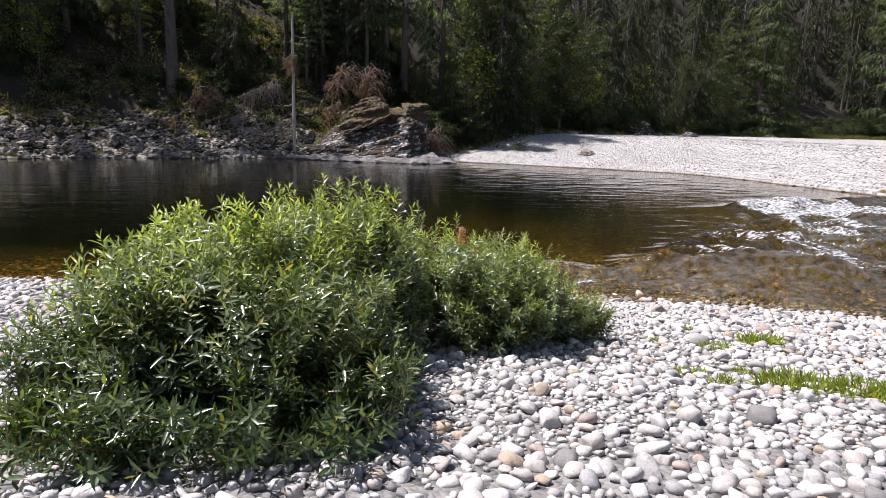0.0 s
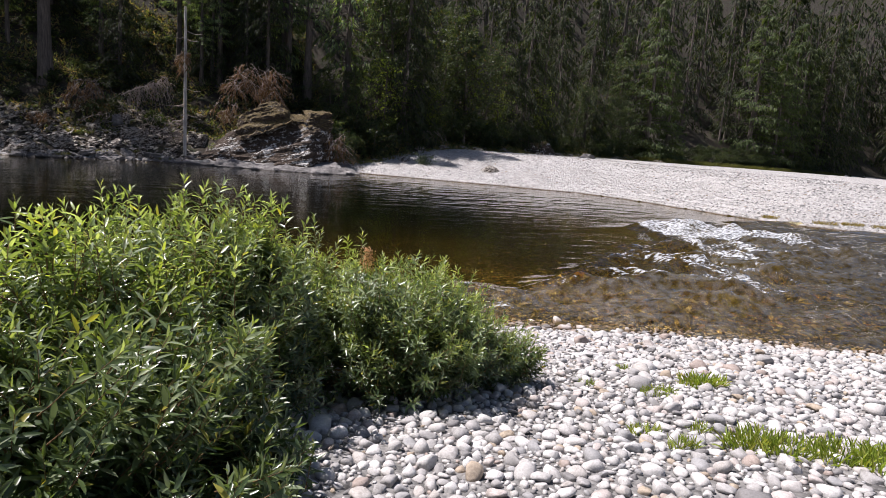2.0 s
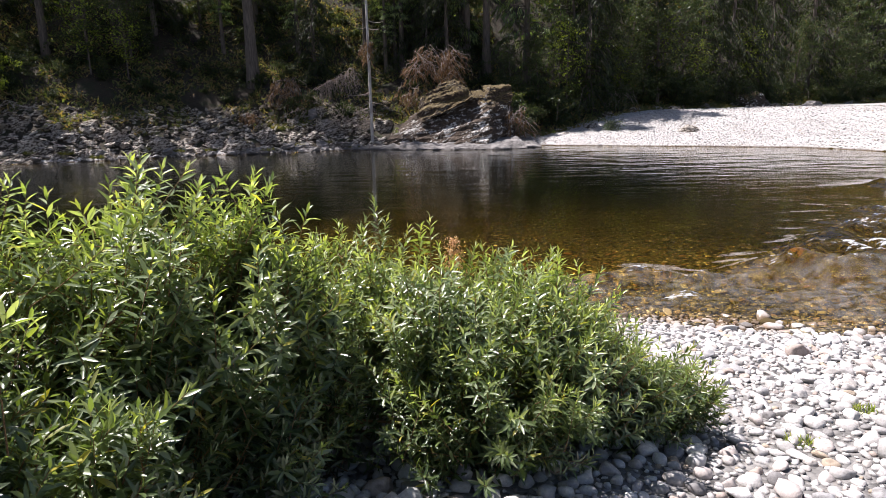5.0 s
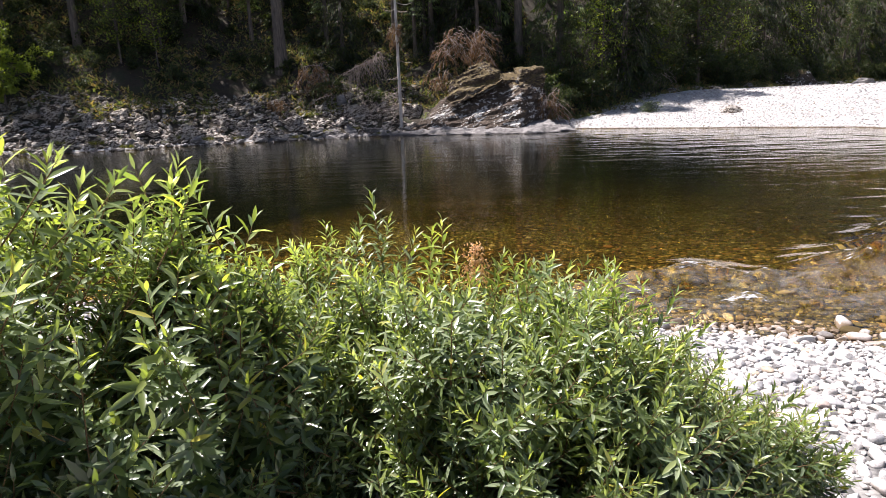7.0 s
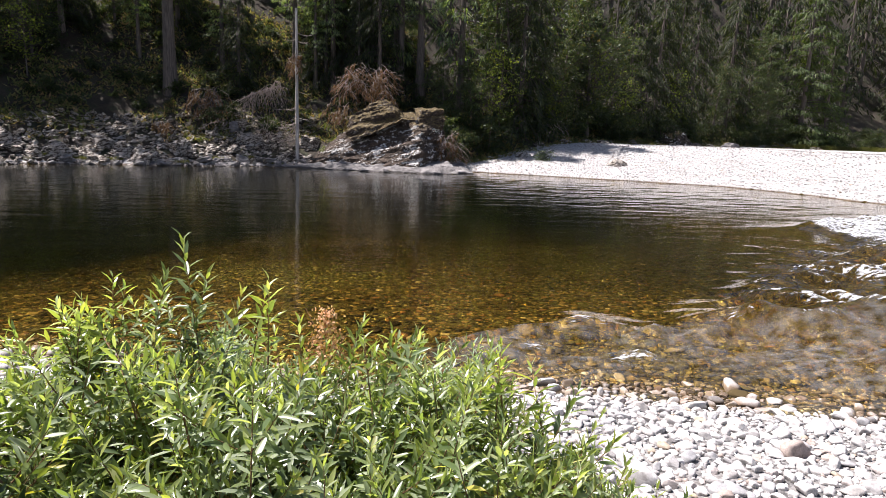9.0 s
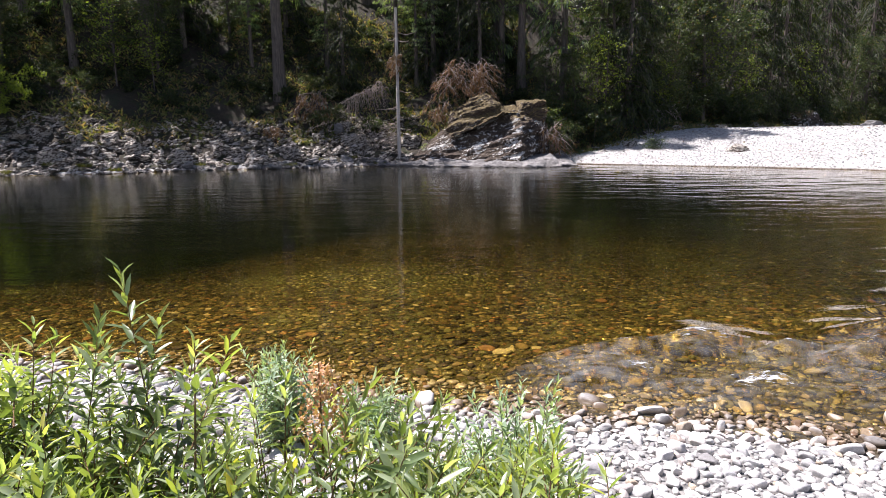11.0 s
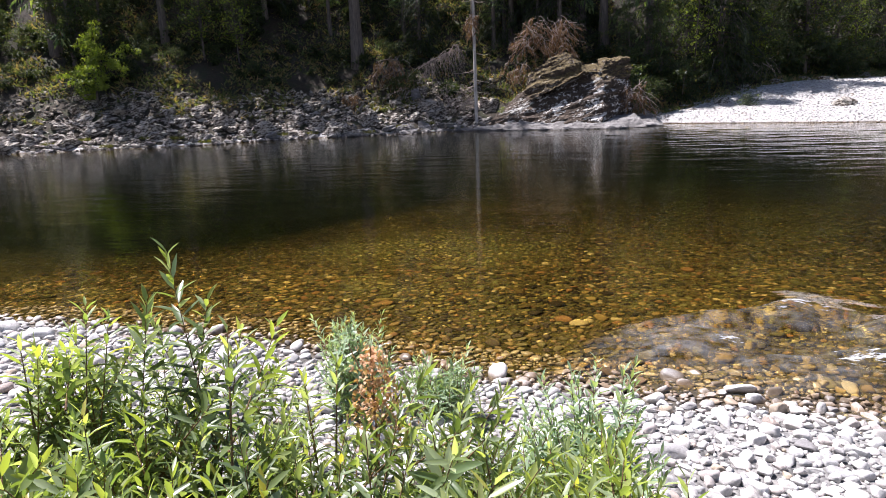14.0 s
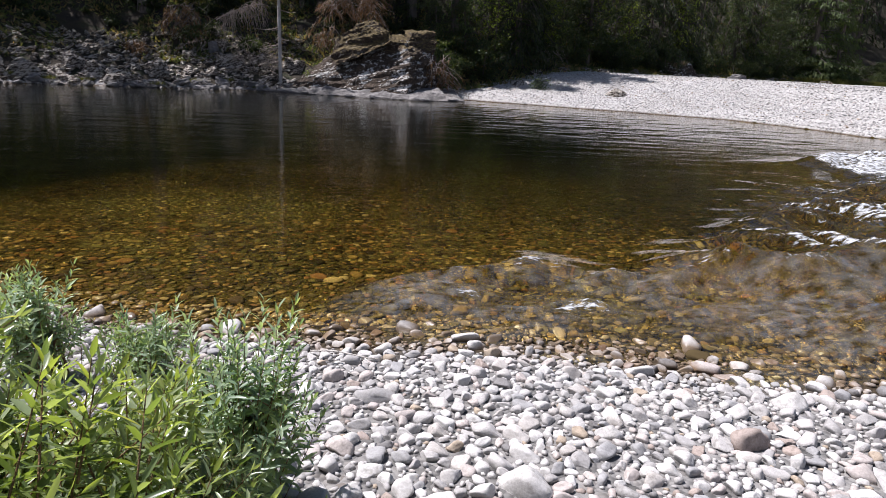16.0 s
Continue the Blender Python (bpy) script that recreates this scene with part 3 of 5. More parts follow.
# ripples of the calm pool
Wz = Wz + smooth01(19, 27, Y) * (0.020 + 0.016 * smooth01(6, 12, X)) * (fbm(X * 0.8 + 0.15 * Y, Y * 1.9, 57, 2) - 0.5)
# silver: sky glints on the crests, painted white along with the foam
silver = np.zeros_like(X)
grain = fbm(((X * 0.77 - Y * 0.64)) * 1.1, (X * 0.64 + Y * 0.77) * 9.0, 91, 3)
for i, (cx, cy, half) in enumerate([(11.5, 12.4, 0.55), (9.5, 10.9, 0.55), (12.1, 12.0, 0.5), (9.2, 10.2, 0.3), (14.2, 14.6, 0.9), (13.4, 14.9, 0.7), (9.9, 10.1, 0.45), (12.0, 13.4, 0.5), (12.4, 11.1, 0.6), (14.9, 12.6, 0.9), (12.6, 9.7, 0.7),
                                    (10.6, 11.6, 0.4), (13.3, 13.2, 0.6), (15.4, 15.6, 0.8), (11.0, 9.6, 0.6), (14.0, 11.2, 0.8), (16.4, 14.2, 0.9)]):
    near = (np.abs(X - cx) < 2.5) & (np.abs(Y - cy) < 2.5)
    dx, dy = X[near] - cx, Y[near] - cy
    u, w = dx * 0.77 - dy * 0.64, dx * 0.64 + dy * 0.77
    body = np.exp(-(u / (1.5 * half)) ** 2 - (w / (0.4 * half + 0.08)) ** 2)
    waves[near] += 0.09 * body
    silver[near] = np.maximum(silver[near], body * smooth01(0.36, 0.62, grain[near]))
for cx, cy, half in [(5.5, 9.72, 0.55), (7.5, 9.46, 0.7), (8.7, 9.4, 0.45), (6.6, 9.55, 0.35), (4.6, 9.5, 0.3)]:
    # the smooth lip of the riffle, its sky reflection painted on as white
    body = np.exp(-((X - cx) / half) ** 2 - ((Y - cy - 0.12 * np.sin((X - cx) * 3)) / 0.11) ** 2)
    Wz = Wz + 0.05 * body
    silver = np.maximum(silver, 0.62 * body)
Wz = Wz + 0.10 * silver
foam_and_glint = 1.05 * silver + 1.1 * np.exp(-(((X - 6.08) / 0.40) ** 2 + ((Y - 8.95) / 0.17) ** 2)) + 1.0 * np.exp(-(((X - 5.1) / 0.2) ** 2 + ((Y - 9.25) / 0.13) ** 2))
foam_and_glint += 0.5 * np.exp(-(((X - 6.3) / 0.6) ** 2 + ((Y - 8.5) / 0.2) ** 2))
streak = fbm(X * 0.7 + 1.1 * Y, Y * 2.2 - 0.5 * X, 51, 4)
rapid = np.exp(-(((X - 18.8) / 2.4) ** 2 + ((Y - 19.3 - 0.10 * (X - 18.8)) / 0.75) ** 2)) + 0.75 * np.exp(-(((X - 21.5) / 2.6) ** 2 + ((Y - 18.0) / 1.3) ** 2))
rapid += 0.75 * np.exp(-(((X - 17.2) / 1.5) ** 2 + ((Y - 16.2 - 0.5 * (X - 17.2)) / 0.5) ** 2)) + 0.6 * np.exp(-(((X - 19.5) / 3.0) ** 2 + ((Y - 14.3 - 0.3 * (X - 19.5)) / 0.6) ** 2))
crown = 19.6 - 0.05 * (X - 17.5)
rapid += 1.15 * smooth01(15.6, 17.4, X) * smooth01(23.5, 20.5, X) * smooth01(0.2, -0.3, Y - crown) * smooth01(-4.7, -1.8, Y - crown + 0.15 * (X - 19))
# whitewater of the rapid, plus white for sky mirrored on waves and lip
foam_and_glint += rapid * (0.62 + 1.9 * np.clip(streak - 0.3, 0, 1)) + 0.45 * smooth01(0.08, 0.25, np.minimum(waves, 0.18)) * smooth01(7.5, 9.5, X) + 0.55 * smooth01(0.4, 0.9, ridge) * smooth01(4.5, 5.5, X) + 0.16 * inside * smooth01(8, 15, X) * (streak > 0.5)
Wz += 0.42 * np.exp(-(((X - 18.6) / 2.4) ** 2 + ((Y - 19.1 - 0.12 * (X - 18.6)) / 0.7) ** 2)) * (0.3 + 1.2 * fbm(X * 1.6, Y * 2.6, 41, 4))
water_mesh = mesh_of("water", np.stack([X, Y, Wz], 1), quads=quads[(bed[quads].min(1) < 0.03)])
for nm, val in (("riffle", np.clip((0.35 + 1.1 * smooth01(-0.02, 0.07, Wz)) * inside * (0.45 + 0.9 * np.clip(streak - 0.25, 0, 1)) + 0.06 * smooth01(7, 11, X) * smooth01(22, 15, Y), 0, 1)), ("foam_and_glint", np.clip(foam_and_glint, 0, 1.12))):
    at = water_mesh.attributes.new(nm, "FLOAT", "POINT")
    at.data.foreach_set("value", val.astype(np.float32))
water = tagged(piece("water", water_mesh, river_water), "clear amber river water, calm pool running into a riffle", "water", kind="structure")
water.visible_shadow = False


# ---- rocks of the far bank ----
def rock_mesh(name, seed, level=3, cut=7, size=(1, 1, 1)):
    """A broken block: a ball cut by several planes, then roughened."""
    rnd = np.random.RandomState(seed)
    v, f = icosphere(level)
    for _ in range(cut):
        d = rnd.normal(size=3)
        d[2] = abs(d[2]) * 0.8
        d /= np.linalg.norm(d)
        lim = rnd.uniform(0.42, 0.75)
        over = np.clip(v @ d - lim, 0, None)
        v = v - over[:, None] * d * 0.96
    nz = np.array([noise.fractal(Vector(p * 1.7) + Vector((seed, 0, 0)), 0.9, 2.1, 5) for p in v])
    v = v * (1 + 0.26 * nz[:, None])
    v = v / np.abs(v).max(0) * np.array(size)
    return mesh_of(name, v, tris=f, smooth=False)


boulder_meshes = [rock_mesh("boulder", 40 + i, 3, 12) for i in range(6)]
for m in boulder_meshes:
    m.materials.append(bank_rock)
rnd = random.Random(5)
rubble = []
for i in range(2600):
    x = rnd.uniform(-36, 4.5)
    d = rnd.random() ** 1.15 * 5.6
    if x > 1.0:
        d = min(d, 1.0) * 0.6
    y = float(far_shore(x)) + d - 0.15
    s = rnd.uniform(0.08, 0.23) * (1.0 if d < 1 else 1.2)
    if rnd.random() < 0.06:
        s *= 1.9
    m = pose(x, y, land1(x, y) + s * 0.06, rnd.uniform(-40, 40), rnd.uniform(-40, 40), rnd.uniform(0, 360)) @ Matrix.Diagonal((s * rnd.uniform(1.0, 2.2), s * rnd.uniform(0.7, 1.1), s * rnd.uniform(0.35, 0.75), 1))
    if s < 0.33:
        rubble.append((i % 6, m))
        continue
    ob = new("boulder", boulder_meshes[i % 6])
    ob.matrix_world = m
    tagged(ob, "broken dark grey boulder with pale faces on the far bank", "boulder", "boulders of the far bank")
forms = [np.array([v.co[:] for v in rock_mesh("rubble", 240 + i, 2, 12).vertices]) for i in range(6)]
tri = icosphere(2)[1]
V, T, n0 = [], [], 0
for k, m in rubble:
    a = np.array(m)
    V.append(forms[k] @ a[:3, :3].T + a[:3, 3])
    T.append(tri + n0)
    n0 += len(forms[k])
tagged(piece("bank_rubble", mesh_of("bank_rubble", np.concatenate(V), tris=np.concatenate(T), smooth=False), bank_rock), "jagged dark rubble covering the far bank", "rubble", kind="stuff")
pale_meshes = [rock_mesh("bank_stone", 140 + i, 3, 9) for i in range(6)]
for m in pale_meshes:
    m.materials.append(ledge_rock)
# a row of pale blocks along the waterline
middle = -20.0
for i in range(120):
    if i % 4 == 0:
        middle = rnd.uniform(-33, 3.5) if i < 40 else rnd.uniform(-13, 3.8)
    x = middle + rnd.gauss(0, 0.8)
    y = float(far_shore(x)) + rnd.uniform(-0.3, 0.75)
    s = 0.09 + 0.36 * rnd.random() ** 2.2
    ob = new("bank_stone", pale_meshes[i % 6])
    ob.matrix_world = pose(x, y, max(0.0, land1(x, y)) + 0.15 * s, rnd.uniform(-28, 28), rnd.uniform(-28, 28), rnd.uniform(0, 360)) @ Matrix.Diagonal((s * rnd.uniform(1.0, 1.9), s, s * rnd.uniform(0.45, 0.9), 1))
    tagged(ob, "small pale angular stone at the far waterline", "stone", "stones of the far waterline")


def hull_rock(name, corners, material, parent, seed, amount=0.18, cuts=4, label="", edge=0.35):
    """A solid block between given corners, split up and roughened along tilted layers."""
    bm = bmesh.new()
    for c in corners:
        bm.verts.new(c)
    out = bmesh.ops.convex_hull(bm, input=bm.verts[:])
    bmesh.ops.triangulate(bm, faces=bm.faces[:])
    for _ in range(cuts):
        bmesh.ops.subdivide_edges(bm, edges=[e for e in bm.edges if e.calc_length() > edge], cuts=1, use_grid_fill=True)
        bmesh.ops.triangulate(bm, faces=bm.faces[:])
    bm.normal_update()
    for v in bm.verts:
        p = v.co
        q = Vector((p.x * 0.8, p.y * 0.8, (p.z - 0.32 * p.x) * 2.6)) + Vector((seed, seed * 2, 0))
        k = noise.fractal(q, 0.9, 2.0, 5) + 0.5 * noise.fractal(p * 0.5 + Vector((seed, 3, 1)), 1.0, 2.0, 3)
        step = math.floor((p.z - 0.32 * p.x) * 2.4 + 0.6 * noise.noise(p * 0.7))
        k += 0.35 * (((step * 7919 + seed * 31) % 7) / 7.0 - 0.5)
        k += 0.55 * noise.fractal(p * 3.1 + Vector((seed, 1, 2)), 0.8, 2.1, 4)
        v.co = p + v.normal * amount * k
    return part(name, bm, material, parent, label)


cliff = tagged(empty("rock_outcrop", pose(5.5, 43.5, 0)), "tilted dark rock outcrop with pale streaks and brown moss", "rock outcrop")
back = Matrix.Translation((-5.5, -43.5, 0))


def cliff_part(name, corners, material, seed, amount, label="", cuts=4):
    ob = hull_rock(name, corners, material, cliff, seed, amount, cuts + 1, label, 0.17)
    ob.matrix_parent_inverse = back
    return ob


cliff_part("slab", [(0.5, 44.2, 0.2), (7.55, 41.35, 0.2), (7.8, 42.9, 2.65), (7.4, 44.0, 3.4), (3.2, 44.6, 1.6), (1.7, 44.8, 1.0), (9.9, 44.7, 0.1), (9.5, 45.0, 2.9),
                    (9.4, 46.4, 3.6), (7.3, 45.2, 3.75), (3.0, 47.5, 2.4), (8.0, 47.5, 3.6)], cliff_rock, 3, 0.15)
cliff_part("upper_block", [(5.55, 44.4, 4.5), (4.9, 44.5, 4.3), (3.5, 44.5, 3.4), (3.1, 44.1, 2.1), (3.5, 43.6, 1.75), (5.0, 43.3, 2.4), (6.8, 43.1, 3.2), (7.0, 43.6, 3.4),
                           (6.3, 43.6, 3.75), (3.3, 47.0, 3.0), (6.2, 46.5, 4.1)], mossy_rock, 11, 0.15, "brown moss-covered block")
cliff_part("wedge", [(6.9, 43.9, 3.25), (7.7, 43.7, 3.25), (7.5, 44.5, 3.75), (6.8, 44.6, 3.7), (7.1, 45.2, 3.3)], mossy_rock, 13, 0.06, cuts=2)
cliff_part("rear_block", [(7.7, 44.2, 3.1), (9.5, 44.5, 2.7), (9.6, 45.0, 4.0), (8.1, 44.6, 3.9), (7.7, 46.5, 4.1), (9.7, 47.0, 4.2)], mossy_rock, 17, 0.14)
for i, (x0, x1, y0, hgt) in enumerate([(-2.2, 1.4, 43.5, 0.26), (0.2, 3.6, 42.8, 0.34), (2.0, 5.9, 41.9, 0.42), (4.2, 8.3, 41.1, 0.48), (6.5, 9.8, 40.7, 0.46), (8.3, 10.9, 41.8, 0.36)]):
    mid = (x0 + x1) / 2 + 0.3 * math.sin(i * 2.7)
    ob = hull_rock("rock_ledge", [(x0 - 0.4, y0 + 0.15, -0.6), (mid, y0 - 0.4, -0.6), (x1 + 0.4, y0 + 0.0, -0.6), (x0 - 0.2, y0 + 0.4, 0.08), (mid, y0 - 0.05, 0.10), (x1 + 0.2, y0 + 0.3, 0.07), (mid, y0 + 0.9, hgt * 0.85),
                                  (x0 + 0.1, y0 + 2.6, hgt * 1.5), (mid, y0 + 2.2, hgt * 1.45), (x1 - 0.1, y0 + 2.6, hgt * 1.6), (x0, y0 + 2.9, -0.6), (x1, y0 + 2.9, -0.6)],
                   ledge_rock, None, 60 + i, 0.10, 5, "", 0.22)
    tagged(ob, "smooth pale grey rock ledge dipping into the water", "rock ledge", "ledges below the outcrop")


def single_rock(name, x, y, size, seed, material, label, category, sink=0.25, turn=0.0):
    me = rock_mesh(name, seed, 3, 9, size)
    ob = piece(name, me, material)
    ob.matrix_world = pose(x, y, land1(x, y) + size[2] * (1 - 2 * sink) * 0.5, 0, 0, turn)
    return tagged(ob, label, category)


# bedrock showing through the rubble of the bank
rnd = random.Random(21)
for i in range(24):
    x = -34 + i * 1.5 + rnd.uniform(-0.6, 0.6)
    y = float(far_shore(x)) + rnd.uniform(0.5, 4.8)
    z = land1(x, y)
    w, h = rnd.uniform(0.6, 1.3), rnd.uniform(0.35, 0.7)
    ob = hull_rock("bedrock", [(x + w * math.cos(a) * rnd.uniform(0.7, 1.1), y + 0.8 * math.sin(a) * rnd.uniform(0.7, 1.1), z - 0.4) for a in (0, 1, 2.1, 3.1, 4.2, 5.2)]
                   + [(x + 0.75 * w * math.cos(a) * rnd.uniform(0.5, 1.1), y + 0.6 * math.sin(a), z + h * rnd.uniform(0.45, 1.0)) for a in (0.3, 1.4, 2.6, 3.8, 5.0)], bank_rock, None, 90 + i, 0.24, 3)
    tagged(ob, "jagged dark bedrock with pale cracks on the far bank", "bedrock", "bedrock of the far bank")


single_rock("boulder", 21.5, 43.8, (0.75, 0.5, 0.42), 77, bank_rock, "dark split boulder lying alone on the gravel bar", "boulder", 0.2)
single_rock("boulder", -4.1, 46.4, (0.45, 0.4, 0.55), 78, ledge_rock, "pale pointed block among the dark bank rocks", "boulder", 0.1, 20)
single_rock("boulder", 34.8, 61.0, (2.9, 1.6, 1.3), 79, cliff_rock, "low dark mossy boulder at the edge of the trees", "boulder", 0.25)
single_rock("boulder", 38.7, 57.5, (1.1, 0.8, 0.4), 80, ledge_rock, "flat pale boulder at the back of the gravel bar", "boulder", 0.2)
rnd = random.Random(15)
for i in range(46):
    x = rnd.uniform(13, 62)
    y = float(np.interp(x, TREE_X, TREE_Y)) + rnd.uniform(-2.2, 0.6)
    s = rnd.uniform(0.2, 0.65)
    ob = new("boulder", boulder_meshes[i % 6])
    ob.matrix_world = pose(x, y, land1(x, y) + s * 0.1, 0, 0, rnd.uniform(0, 360)) @ Matrix.Diagonal((s * 1.5, s, s * 0.7, 1))
    tagged(ob, "grey boulder in the shade below the trees", "boulder", "boulders behind the gravel bar")


# ---- trees ----
SPRAY_V = np.array([(0, 0, 0), (0.34, 0.12, -0.02), (0.40, 0, 0.03), (0.34, -0.12, -0.02), (1.15, 0, -0.14)])
SPRAY_T = np.array([(0, 2, 1), (0, 3, 2), (1, 2, 4), (2, 3, 4)])


LEAF2_V = np.array([(0, 0, 0), (0.45, 0.3, 0.03), (0.45, -0.3, 0.03), (1, 0, -0.08)])
LEAF2_T = np.array([(0, 3, 1), (0, 2, 3)])


def frames_from(d, rnd, flat=0.35):
    """Matrices with x along d and z about upwards."""
    d = d / (np.linalg.norm(d, axis=1)[:, None] + 1e-9)
    up = np.array([[0, 0, 1.0]]) + rnd.normal(size=d.shape) * flat
    y = np.cross(up, d)
    y /= np.linalg.norm(y, axis=1)[:, None] + 1e-9
    z = np.cross(d, y)
    return np.stack([d, y, z], 2)


def scatter(verts, tris, at, rot, size):
    """Many copies of a small shape in one mesh: verts (n,3), places (m,3), turns (m,3,3), sizes (m,3)."""
    v = verts[None] * size[:, None, :]
    v = np.einsum("mij,mnj->mni", rot, v) + at[:, None]
    n = len(verts)
    t = tris[None] + (np.arange(len(at)) * n)[:, None, None]
    return v.reshape(-1, 3), t.reshape(-1, tris.shape[1])


def conifer(name, label, seed, height, radius, bare, needles, droop=0.35, limbs=95, per=46, group="conifers of the far bank", trunk_r=0.3, wood=None, spray=1.0):
    rnd = np.random.RandomState(seed)
    tree = tagged(empty(name), label, "tree", group)
    bend = rnd.uniform(-0.25, 0.25, 2)
    steps = np.linspace(0, 1, 9)
    path = [((bend[0] * s * s, bend[1] * s * s, s * height - 0.5 * (s == 0)), trunk_r * (1.25 - 0.25 * min(1, s * 8)) * (1 - s) ** 0.8 + 0.015) for s in steps]
    v, q = tubes([path], 9)
    piece("trunk", mesh_of("trunk", v, quads=q), wood or bark, tree)
    P, D, S, B = [], [], [], []
    for i in range(limbs):
        s = bare + (1 - bare) * (i + rnd.rand()) / limbs
        a = rnd.rand() * 2 * math.pi
        ln = radius * (1 - (s - bare) / (1 - bare)) ** 0.75 * rnd.uniform(0.55, 1.1) + 0.25
        root = np.array([bend[0] * s * s, bend[1] * s * s, s * height])
        out = np.array([math.cos(a), math.sin(a), 0])
        u = np.linspace(0, 1, 5)
        line = root + out * (u * ln)[:, None] + np.array([0, 0, 1]) * (0.18 * ln * u - droop * ln * u ** 2)[:, None]
        B.append([(p, 0.02 + 0.035 * ln / 3 * (1 - w)) for p, w in zip(line, u)])
        k = max(6, int(per * (0.35 + 0.65 * ln / radius)))
        w = rnd.rand(k) ** 0.7 * 0.95 + 0.08
        at = root + out * (w * ln)[:, None] + np.array([0, 0, 1]) * (0.18 * ln * w - droop * ln * w ** 2)[:, None]
        side = np.array([-out[1], out[0], 0])
        sd = rnd.uniform(-1, 1, k)
        spread = 0.42 * ln * (1.08 - w) * sd
        at = at + side * spread[:, None] - np.array([0, 0, 1]) * (np.abs(spread) * 0.35)[:, None] + rnd.normal(size=(k, 3)) * 0.07
        d = out * 0.6 + side * sd[:, None] * 0.9 + np.array([0, 0, -1]) * rnd.uniform(0.3, 1.7, (k, 1)) * (0.5 + droop)
        P.append(at)
        D.append(d)
        S.append(rnd.uniform(0.22, 0.5, k) * spray)
    P, D, S = np.concatenate(P), np.concatenate(D), np.concatenate(S)
    size = np.stack([S, S * rnd.uniform(0.8, 1.4, len(S)), S], 1)
    v, t = scatter(SPRAY_V, SPRAY_T, P, frames_from(D, rnd), size)
    piece("crown", mesh_of("crown", v, tris=t, smooth=False), needles, tree)
    v, q = tubes([b[::2] for b in B], 3)
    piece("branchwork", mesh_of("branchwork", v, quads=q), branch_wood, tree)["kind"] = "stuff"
    return tree


def broadleaf(name, label, seed, height, radius, leaves, count=6500, group="broadleaf trees of the far bank", trunk_r=0.16, low=0.2, leaf=0.2, category="tree"):
    rnd = np.random.RandomState(seed)
    tree = tagged(empty(name), label, category, group)
    lean = rnd.uniform(-0.08, 0.08, 2) * height
    path = [((lean[0] * s * s, lean[1] * s * s, s * height * 0.9 - 0.4 * (s == 0)), trunk_r * (1 - 0.9 * s) + 0.01) for s in np.linspace(0, 1, 8)]
    v, q = tubes([path], 8)
    piece("trunk", mesh_of("trunk", v, quads=q), bark, tree)
    B, P, D = [], [], []
    n = 40 if height > 5 else 16
    per = count // n
    for i in range(n):
        s = low + (0.98 - low) * (i + rnd.rand()) / n
        a = rnd.rand() * 2 * math.pi
        w = math.sin(math.pi * min(1, (s - low * 0.6) / (1.06 - low * 0.6))) ** 0.6
        ln = radius * w * rnd.uniform(0.5, 1.15) + 0.15
        root = np.array([lean[0] * s * s, lean[1] * s * s, s * height * 0.88])
        out = np.array([math.cos(a), math.sin(a), rnd.uniform(0.0, 0.7)])
        u = np.linspace(0, 1, 5)
        drop = rnd.uniform(0.0, 0.45)
        line = root + out * (u * ln)[:, None] - np.array([0, 0, drop * ln]) * (u ** 2)[:, None]
        B.append([(p, 0.012 + 0.03 * height / 12 * (1 - w2)) for p, w2 in zip(line, u)])
        # leaf clumps along the limb
        k = 7
        for c in range(k):
            t0 = (c + 0.7) / k
            mid = root + out * t0 * ln - np.array([0, 0, drop * ln]) * t0 ** 2 + rnd.normal(size=3) * 0.16 * ln
            m = per // k
            P.append(mid + rnd.normal(size=(m, 3)) * np.array([0.13, 0.13, 0.06]) * (0.4 + 0.5 * ln))
            D.append(rnd.normal(size=(m, 3)) + np.array([0, 0, -0.5]))
    P, D = np.concatenate(P), np.concatenate(D)
    S = rnd.uniform(0.6, 1.25, len(P)) * leaf
    v, t = scatter(LEAF2_V, LEAF2_T, P, frames_from(D, rnd, 0.8), np.stack([S, S, S], 1))
    piece("crown", mesh_of("crown", v, tris=t, smooth=False), leaves, tree)
    v, q = tubes([b[::2] for b in B], 3)
    piece("branchwork", mesh_of("branchwork", v, quads=q), branch_wood, tree)["kind"] = "stuff"
    return tree


def stand(tree, x, y, s=1.0, turn=0.0, dz=0.0, first=False):
    """Puts a tree, or a copy of it, on the ground."""
    m = pose(x, y, land1(x, y) - 0.05 + dz, 0, 0, turn)
    if first:
        tree.matrix_world = m
        return tree
    ob = copy_thing(tree, m)
    ob.scale = (s, s, s)
    return ob


cedar = conifer("cedar", "tall dark cedar with drooping branches and a bare lower trunk", 1, 24, 3.1, 0.30, conifer_leaf, 0.6, 58, 44, trunk_r=0.42)
fir = conifer("fir", "dark narrow fir tree on the hillside", 2, 21, 2.1, 0.22, conifer_leaf, 0.35, 90, 46, trunk_r=0.3)
far_fir = conifer("fir", "dark fir tree high on the wooded hillside", 12, 21, 3.1, 0.08, conifer_leaf, 0.4, 60, 24, trunk_r=0.3, spray=1.7)
far_cedar = conifer("cedar", "dark cedar high on the wooded hillside", 13, 23, 3.8, 0.08, conifer_leaf, 0.6, 60, 26, trunk_r=0.35, spray=1.7)
weed = broadleaf("weed", "grey-green weed clump alone on the gravel bar", 14, 0.75, 0.75, weed_leaf, 700, "weeds of the gravel bar", 0.01, 0.02, 0.12, "weed")
spruce = conifer("spruce", "pale green pyramidal conifer beyond the gravel bar", 3, 15, 3.2, 0.02, pale_conifer_leaf, 0.3, 120, 56, trunk_r=0.22)
